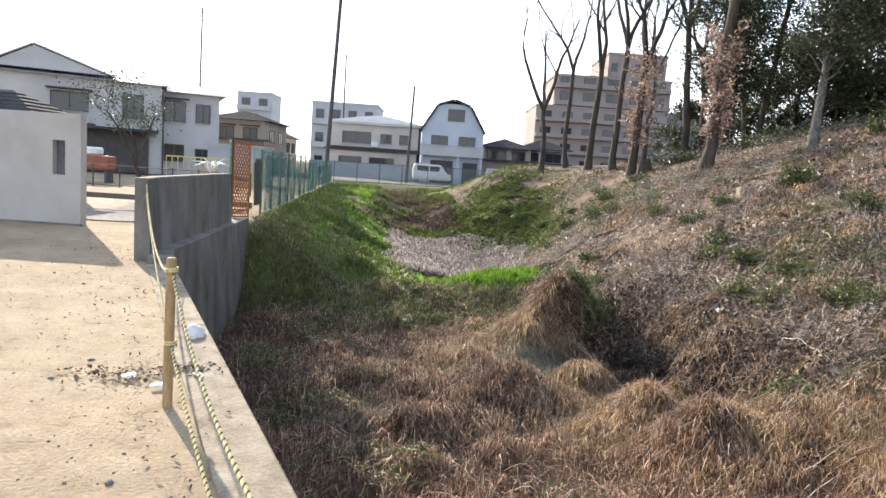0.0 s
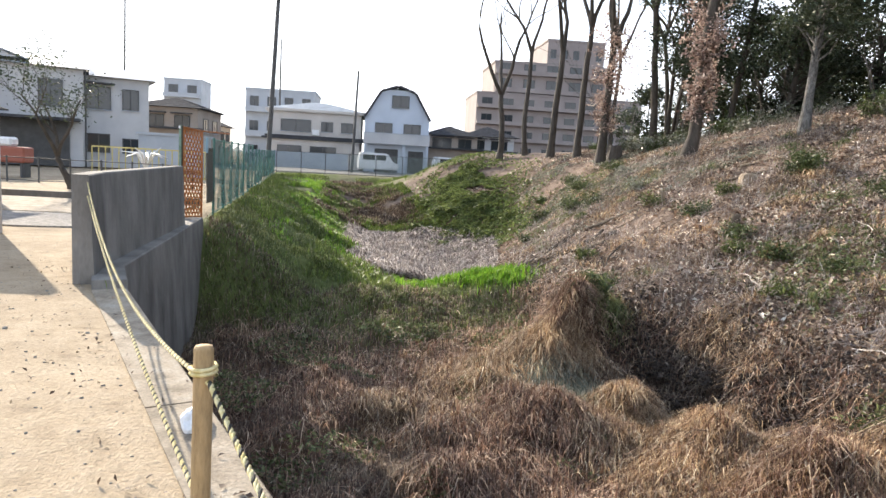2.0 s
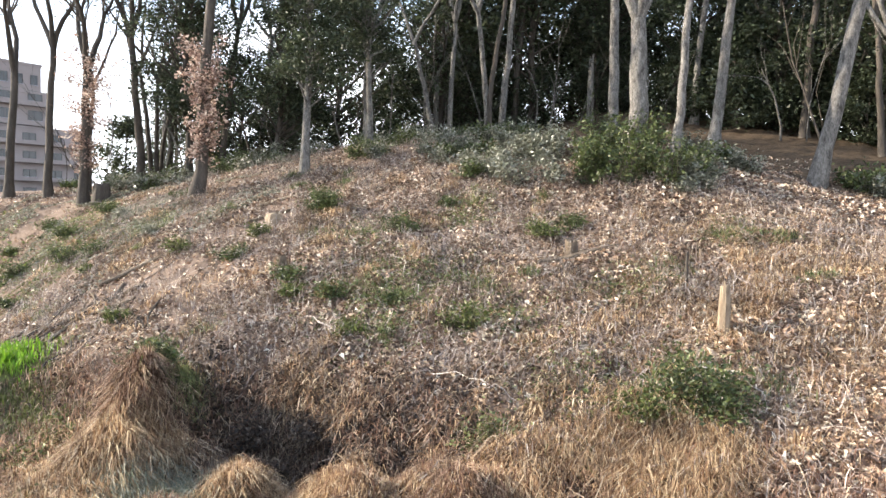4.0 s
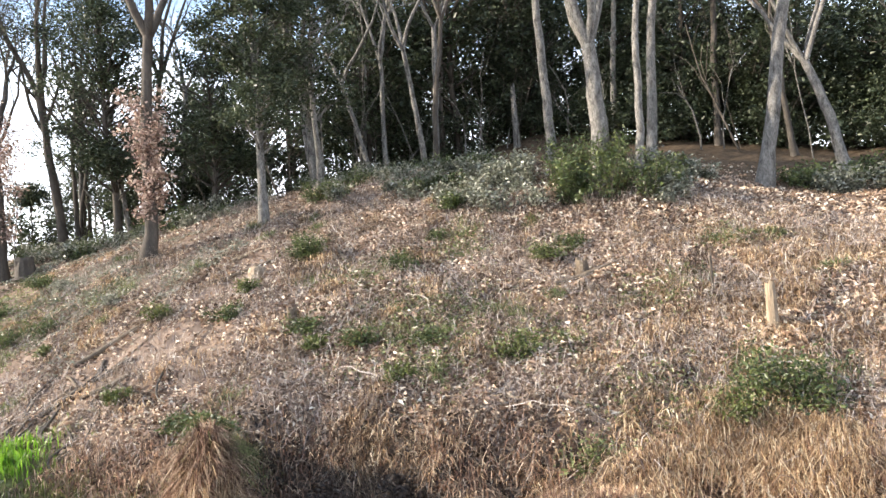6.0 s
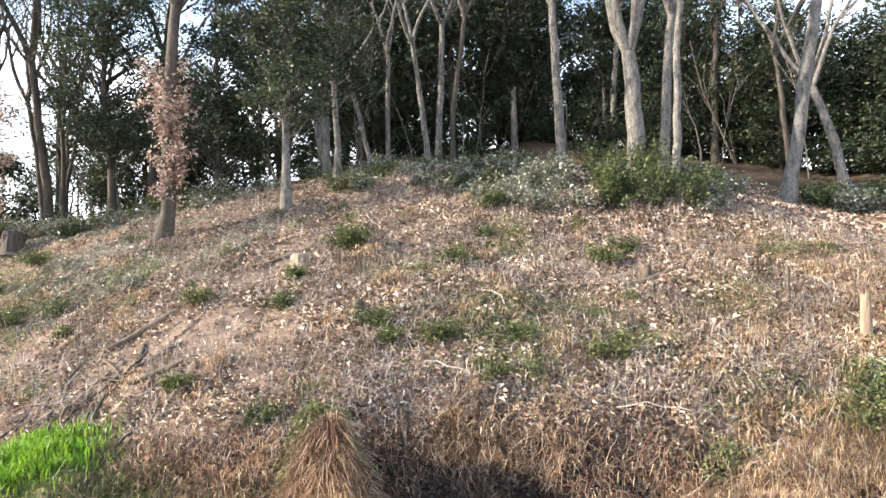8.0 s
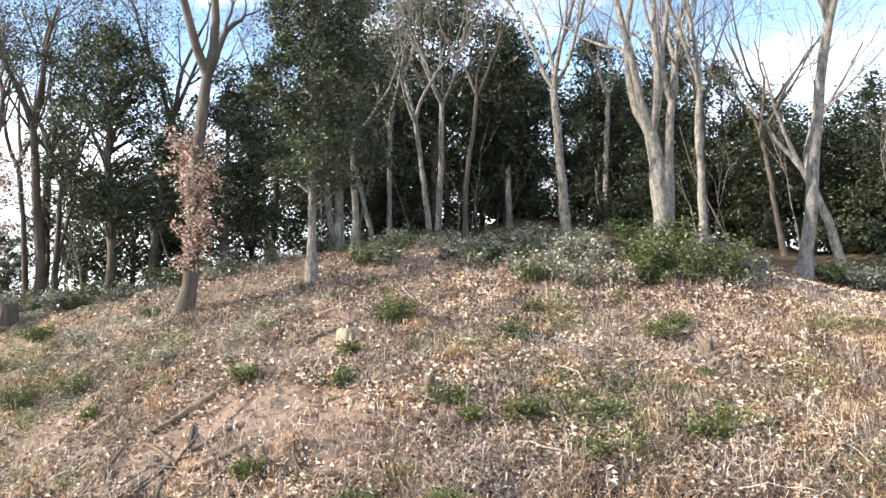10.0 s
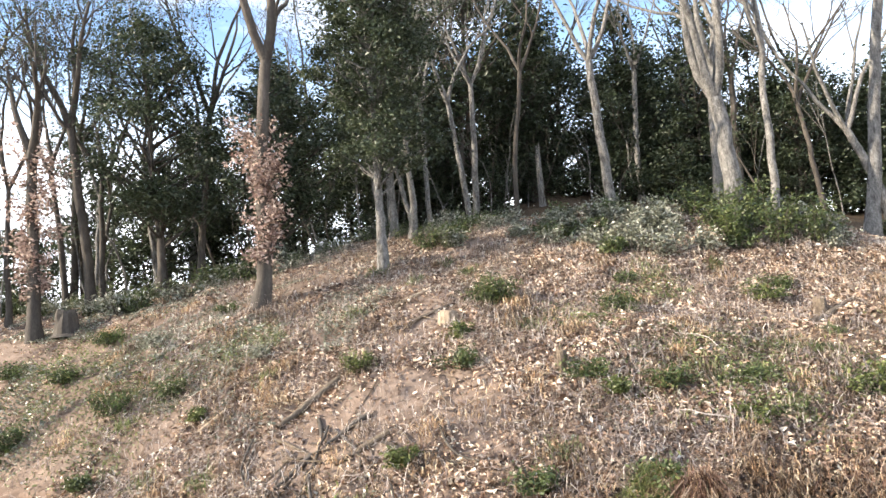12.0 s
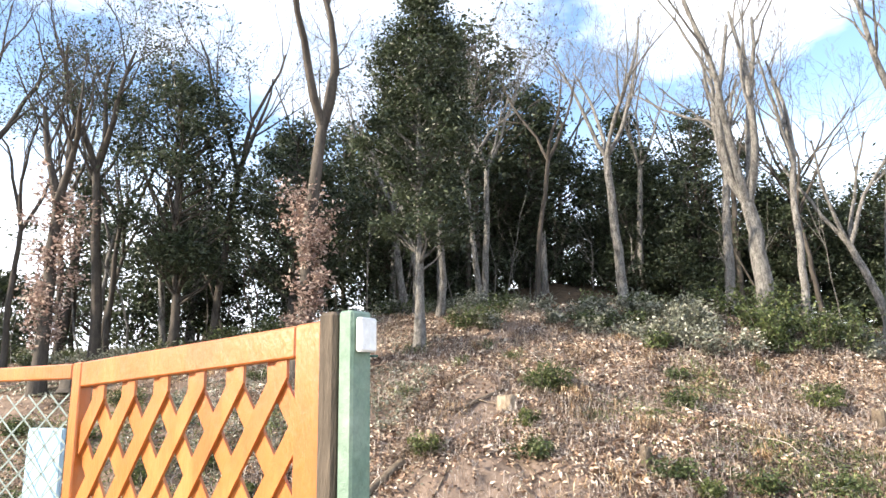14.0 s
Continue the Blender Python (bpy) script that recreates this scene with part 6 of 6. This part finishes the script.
cover("dry_grass", "sparse dry straw between the leaves", scatter(70000, 2, 20, 4, 34, w_low, rg), blade_arrays, "straw", 0.12, rg=rg, width=0.005, lean=2.0, droop=0.6)
cover("dry_stems", "long pale dead stems lying tangled over the slope", scatter(16000, 3, 15, 4, 27, lambda x, y: w_bare(x, y) * smooth_step(ground_z(x, y), -1.7, -1.0) * (0.25 + 0.9 * (ripple(x * 1.3, y, 0.8) > 0.05)) * (1 - is_turf(x, y)), rg), strand_arrays, "reed", 0.55, rg=rg, width=0.0045, arch=0.12)
cover("dry_stems", "thick pale curving dead vines over the near slope", scatter(650, 3.4, 12, 4, 20, lambda x, y: 0.3 + (ripple(x * 0.8, y, 0.7) > 0.1), rg), strand_arrays, "reed", 0.9, rg=rg, width=0.008, arch=0.07, wander=0.4)
cover("dry_stems", "dark dead stems lying tangled over the slope", scatter(7000, 3, 15, 4, 30, lambda x, y: w_bare(x, y) * smooth_step(ground_z(x, y), -1.9, -1.3) * (1 - is_turf(x, y)), rg), strand_arrays, "straw_dark", 0.5, rg=rg, width=0.006, arch=0.1)
cover("dry_grass", "tufts of dull brown dead stalks in the litter", scatter(40000, 2, 15, 4, 30, lambda x, y: w_bare(x, y) * smooth_step(ground_z(x, y), -1.6, -0.9) * (ripple(x + 1, y + 7, 1.7) > 0.12) * (1 - is_turf(x, y)), rg), blade_arrays, "straw_dark", 0.11, rg=rg, width=0.006, lean=1.6, droop=0.6)
cover("dry_grass", "orange straw thick over the near shoulder of the slope", scatter(90000, 6, 15, 4, 12, lambda x, y: np.exp(-((x - 10) ** 2 / 9 + (y - 6.5) ** 2 / 8)) * (ripple(x, y, 0.9) > -0.2), rg), blade_arrays, "straw", 0.16, rg=rg, width=0.005, lean=2.0, droop=0.6)
cover("weeds", "patches of low grey-green weeds on the slope", scatter(24000, 3, 14, 5, 26, lambda x, y: w_low(x, y) * (ripple(x - 1, y + 2, 0.4) > 0.12), rg, 0.05), leaf_arrays, "leaf_grey", 0.06, rg=rg)
cover("weeds", "green creeping ground ivy on the side of the hill", scatter(130000, 0.5, 7.0, 27, 42, lambda x, y: np.exp(-((x - 3.3) ** 2 / 2.6 + (y - 34) ** 2 / 20)) * (ripple(x, y, 0.8) > -0.3), rg, 0.14), leaf_arrays, "ivy", 0.14, rg=rg)


PATCHES = [(6.9, 13.2, 1.3), (7.8, 12.4, 1.0), (6.3, 12.0, 0.9), (8.4, 15.4, 0.8), (7.3, 10.3, 0.8), (9.3, 9.0, 0.9), (5.7, 24.8, 1.6), (6.5, 27.5, 1.8), (7.2, 22.6, 0.9), (10.4, 13.8, 0.7), (12.0, 8.0, 0.7), (6.2, 8.4, 0.9)]


def w_patch(x, y):
    return np.clip(sum(np.exp(-((x - a) ** 2 + (y - b) ** 2) / (r * r * 0.6)) for a, b, r in PATCHES), 0, 1)


cover("weeds", "olive green patches of low weeds and creepers on the slope", scatter(130000, 3, 14, 5, 31, w_patch, rg, 0.09), leaf_arrays, "weed", 0.07, rg=rg)
cover("weeds", "grey-green creeping weeds over the shaded side of the hill", scatter(70000, 4.5, 13, 20, 34, lambda x, y: (ripple(x - 2, y, 0.7) > 0.0) * np.exp(-((x - 7.5) ** 2 / 9)) * 0.8, rg, 0.08), leaf_arrays, "leaf_grey", 0.08, rg=rg)
cover("dry_stems", "pale dead stems lying tangled over the leaf litter", scatter(22000, 2.6, 14, 5, 26, lambda x, y: smooth_step(ground_z(x, y), -1.7, -0.8) * (ripple(x * 1.3, y, 0.8) > -0.1), rg, 0.04), blade_arrays, "reed", 0.36, rg=rg, width=0.0045, lean=2.2, droop=0.42)


clods = np.random.default_rng(77)
for k, (mat, label, n, h, lift_) in enumerate((("weed", "small uneven olive tufts of weeds over the slope", 90, 0.14, 0.03), ("straw_dark", "small dark tufts of dead growth over the slope", 150, 0.14, 0.03), ("straw", "small pale tufts of dry grass over the slope", 150, 0.15, 0.03))):
    c = scatter(n, 3.6, 13, 5.5, 28, lambda x, y: w_bare(x, y) * smooth_step(ground_z(x, y), -1.5, -0.9) * np.clip(1.3 - x / 13, 0.2, 1), clods)
    cc = np.repeat(c, 110, axis=0)
    sp = np.repeat(clods.uniform(0.1, 0.26, len(c)), 110)[:, None]
    cc[:, :2] += clods.normal(0, 1, (len(cc), 2)) * sp
    cc[:, 2] = ground_z(cc[:, 0], cc[:, 1]) + lift_
    cover("tufts", label, cc, blade_arrays, mat, h * 1.3, rg=clods, width=0.008, lean=1.3, droop=0.6)


def w_ditch(x, y):
    return is_ditch(x, y) * ((x - wall_x(y)) > 0.5)


cover("dry_grass", "dense reddish brown dead grass filling the ditch", scatter(150000, -4, 7, 2.5, 17, lambda x, y: w_ditch(x, y) * np.clip(0.45 + 0.8 * ripple(x, y, 0.7) + 0.25 * (x > 0), 0.12, 1) * (1 - is_turf(x, y)), rg), blade_arrays, "straw_red", 0.26, rg=rg, width=0.005, lean=0.9, droop=0.7)
cover("dry_stems", "reddish dead stems fallen over the grass of the ditch", scatter(15000, -4, 7, 2.5, 17, lambda x, y: w_ditch(x, y) * (1 - is_turf(x, y)), rg), strand_arrays, "straw_red", 0.45, rg=rg, width=0.0045, arch=0.25)
cover("dry_grass", "matted tan straw tussocks in the ditch", scatter(60000, 0.8, 7, 6, 15, lambda x, y: w_ditch(x, y) * (ripple(x + 5, y, 0.9) > 0.16), rg), blade_arrays, "straw", 0.26, rg=rg, width=0.005, lean=1.2, droop=0.8)
# dead growth in the hollow, its dark tone also painting the shade there
cover("weeds", "tangled dead weeds in the hollow below the slope, coloured darker for its shade", scatter(120000, 1.8, 7.5, 6, 17, lambda x, y: np.exp(-((x - 3.9 + 0.25 * (y - 11.5)) ** 2) / 0.5 - (y - 11.7) ** 2 / 6), rg, 0.1), leaf_arrays, "bracken_shade", 0.1, rg=rg)
cover("dry_stems", "tangled dead stems in the hollow below the slope, dark partly for its shade", scatter(9000, 1.8, 7.5, 6, 17, lambda x, y: np.exp(-((x - 3.9 + 0.25 * (y - 11.5)) ** 2) / 0.6 - (y - 11.5) ** 2 / 9), rg, 0.1), strand_arrays, "straw_dark", 0.5, rg=rg, width=0.006, arch=0.3)
cover("weeds", "small green weeds among the dead grass of the ditch", scatter(26000, -3.4, 2, 5, 15, lambda x, y: (ripple(x + 9, y, 0.9) > 0.22) * 0.9 * (x > wall_x(y) + 0.3), rg, 0.16), leaf_arrays, "weed", 0.07, rg=rg)
hump = np.random.default_rng(4)
for hx, hy, hr, hn, hm, hh in ((1.95, 12.75, 0.5, 9000, "straw", 0.34), (1.6, 12.3, 0.5, 6000, "straw", 0.3), (2.35, 13.35, 0.36, 7000, "straw_red", 0.34), (2.95, 13.75, 0.4, 3500, "grass_olive", 0.26), (2.7, 11.2, 0.5, 6000, "straw", 0.26), (3.3, 10.2, 0.45, 6000, "straw", 0.24), (4.0, 9.3, 0.5, 3500, "straw", 0.22), (1.75, 11.75, 0.42, 6500, "leaf_grey", 0.32), (1.1, 11.9, 0.55, 6000, "straw", 0.3), (1.5, 13.0, 0.5, 5000, "straw", 0.3), (2.2, 10.4, 0.5, 4500, "straw", 0.26), (-0.4, 10.9, 0.6, 3500, "straw", 0.26), (2.6, 9.0, 0.55, 4000, "straw", 0.26), (0.3, 8.6, 0.5, 3000, "straw_red", 0.28), (-1.0, 9.2, 0.5, 2500, "straw_dark", 0.28), (5.4, 6.5, 0.6, 5000, "straw", 0.3), (3.6, 12.0, 0.7, 6000, "straw_dark", 0.3), (4.6, 8.2, 0.6, 4000, "straw", 0.28), (3.4, 8.2, 0.6, 4000, "straw_red", 0.26), (1.2, 10.6, 0.6, 4000, "straw_red", 0.28), (0.6, 12.2, 0.6, 3000, "straw", 0.24), (5.6, 7.3, 0.6, 4000, "straw", 0.3)):
    p = hump.uniform(-1, 1, (hn, 2)) * hr * [1.25, 0.95] + hump.normal(0, 0.12, (hn, 2)) + [hx, hy]
    C = np.stack([p[:, 0], p[:, 1], ground_z(p[:, 0], p[:, 1])], 1)
    cover("grass_tussock", "large drooping tussock of dead straw-coloured grass" if hm != "leaf_grey" else "pale green tuft of grass in the dead growth", C, blade_arrays, hm, hh, rg=hump, width=0.004, lean=0.9 if hh > 0.32 else 1.5, droop=0.8)


def w_turf(x, y):
    return is_turf(x, y) * ((x - wall_x(y)) > 0.1)


cover("grass", "short green grass over the bank and low ridge", scatter(260000, -8, 5, 12, 34, lambda x, y: w_turf(x, y) * np.clip(1.5 - (y - 12) / 26, 0.3, 1) * np.clip(0.55 + 1.1 * ripple(x, y, 0.9), 0.12, 1), rg), blade_arrays, "grass_olive", 0.13, rg=rg, width=0.008, lean=0.8)
cover("grass", "brighter green grass on the sunny bank", scatter(160000, -8, 5, 16, 48, lambda x, y: w_turf(x, y) * (ripple(x + 2, y * 0.6, 0.6) > 0.0) * smooth_step(y, 16, 20), rg), blade_arrays, "grass_green", 0.2, rg=rg, width=0.013, lean=0.7)
cover("grass", "vivid green tuft of long grass beside the dry pond", scatter(46000, -0.5, 3.6, 16.5, 20.8, lambda x, y: np.exp(-((x - 1.85) ** 2 / 0.28 + (y - 18.4) ** 2 / 0.4)) + 0.5 * np.exp(-((x - 0.6) ** 2 / 0.8 + (y - 18.4) ** 2 / 0.2)), rg), blade_arrays, "grass_bright", 0.27, rg=rg, width=0.012, lean=0.5)
# brighter blades along the ridge paint the grazing sun on the bank
cover("grass", "grass high on the bank, the sunlight on it put into a brighter green", scatter(60000, -7, 1, 19, 44, lambda x, y: np.exp(-((x - wall_x(y) - 2.6) ** 2) / 0.9) * (ripple(x, y * 0.5, 0.7) > -0.1), rg), blade_arrays, "grass_bright", 0.2, rg=rg, width=0.014, lean=0.6)
cover("grass", "green grass on the floor of the upper ditch", scatter(40000, -4, 2, 32, 44, lambda x, y: (ripple(x + 1, y, 0.5) > -0.1) * 0.8 * (x + 0.25 * y < 10.5), rg), blade_arrays, "grass_green", 0.22, rg=rg, width=0.016, lean=0.7)
cover("fallen_reeds", "broken pale reed stalks over the pond bed", scatter(36000, -2.2, 4.0, 21, 33, lambda x, y: 1.0 * (ground_z(x, y) < -1.62) * (y > 20.8 + 0.3 * np.abs(x)), rg, 0.05), blade_arrays, "reed", 0.3, rg=rg, width=0.012, lean=2.0, droop=0.65)
cover("fallen_reeds", "flattened grey-brown dead reeds on the pond bed", scatter(50000, -2.4, 4.0, 21, 33, lambda x, y: 1.0 * (ground_z(x, y) < -1.62) * (y > 20.8 + 0.3 * np.abs(x)), rg, 0.06), leaf_arrays, "reed", 0.3, rg=rg, up=0.5, slim=0.12, fold=0.1)
cover("dry_grass", "brown dead growth in the upper end of the ditch", scatter(36000, -4, 1.6, 34, 46, lambda x, y: (ground_z(x, y) < -0.15) * (ripple(x, y, 0.6) > -0.1) * (x + 0.25 * y < 10) * 0.9, rg), blade_arrays, "straw_dark", 0.26, rg=rg, width=0.014, lean=0.9)
# dry stalks in a dark tone that paints in more of the wall's shadow
cover("dry_grass", "dry stalks at the foot of the bank, dark to deepen the wall's shadow", scatter(50000, -5, 3, 9, 17, lambda x, y: 0.6 * ((x - wall_x(y)) > 0.05) * (ground_z(x, y) > -2.4), rg), blade_arrays, "straw_dark", 0.16, rg=rg, width=0.007, lean=1.0)
cover("grass", "soft green grass at the foot of the concrete wall", scatter(14000, -4.2, 1, 4, 10, lambda x, y: np.exp(-((x - wall_x(y) - 0.55) ** 2) / 0.12) * (ripple(x, y, 0.9) > -0.2), rg), blade_arrays, "grass_green", 0.2, rg=rg, width=0.006, lean=0.6)
cover("dirt_crumbs", "dark crumbs of soil and bark beside the stake", np.concatenate([rg.normal(0, 1, (170, 3)) * [0.2, 0.1, 0.004] + [-2.15, 4.55, 0.05], rg.normal(0, 1, (110, 3)) * [0.13, 0.08, 0.004] + [-1.75, 4.75, 0.05]]), leaf_arrays, "straw_dark", 0.035, rg=rg, up=0.9, slim=0.8)
for k, (sx_, sy_, sa) in enumerate(((-1.78, 4.35, 20), (-2.05, 4.5, 70), (-1.62, 4.62, 130))):
    bm = bmesh.new()
    bmesh.ops.create_icosphere(bm, subdivisions=2, radius=0.05)
    for v in bm.verts:
        v.co = Vector((v.co.x * 1.2, v.co.y * 0.7, v.co.z * 0.18)) * (1 + 0.4 * noise.noise(v.co * 25 + Vector((k, 0, 0))))
    sc = new("paper_scrap")
    sc.location, sc.rotation_euler = (sx_, sy_, 0.055), (0.1, 0, radians(sa))
    tagged(sc, "crumpled scrap of white paper lying on the sand", "litter", "scraps on the terrace")
    part("scrap", bm, M["white_plastic"], sc)
# pebbles and clods on the terrace
V, F = [], []
ico = bmesh.new()
bmesh.ops.create_icosphere(ico, subdivisions=1, radius=1)
iv = np.array([v.co[:] for v in ico.verts])
fi = np.array([[v.index for v in f.verts] for f in ico.faces])
ico.free()
pr = np.random.default_rng(8)
n = 2600
px, py = pr.uniform(-7, 1.2, n), pr.uniform(0.5, 13, n)
ok = (px - wall_x(py)) < -0.4
near_edge = np.exp(-np.abs(px - wall_x(py) + 0.7) / 0.8)
ok &= pr.uniform(0, 1, n) < 0.25 + near_edge
px, py = px[ok], py[ok]
sz = pr.uniform(0.004, 0.012, len(px)) * (1 + (pr.uniform(size=len(px)) < 0.05) * 1.0)
shape = pr.uniform(0.6, 1.3, (len(px), 1, 3)) * [1, 1, 0.55]
PV = iv[None] * shape * sz[:, None, None] * (1 + pr.normal(0, 0.12, (len(px), len(iv), 1))) + np.stack([px, py, ground_z(px, py) + sz * 0.2], 1)[:, None]
PF = fi[None] + (np.arange(len(px)) * len(iv))[:, None, None]
tagged(new("pebbles", quick_mesh("pebbles", PV.reshape(-1, 3), PF.reshape(-1, 3), M["gravel"])), "loose pebbles and clods on the sandy terrace", "pebbles", "", "stuff")
C = scatter(4500, -6, 1.2, 1.5, 11, lambda x, y: ((x - wall_x(y)) < -0.04) * (0.04 + np.exp(-np.abs(x - wall_x(y) + 0.55) / 0.35) * (ripple(x, y, 2.0) > -0.1)), rg, 0.02)
C[:, 2] = np.where((C[:, 0] - wall_x(C[:, 1])) > -0.36, 0.058, C[:, 2])
cover("dead_leaves", "scattered dead leaves blown onto the terrace edge", C, leaf_arrays, "straw_dark", 0.035, rg=rg, up=0.9)
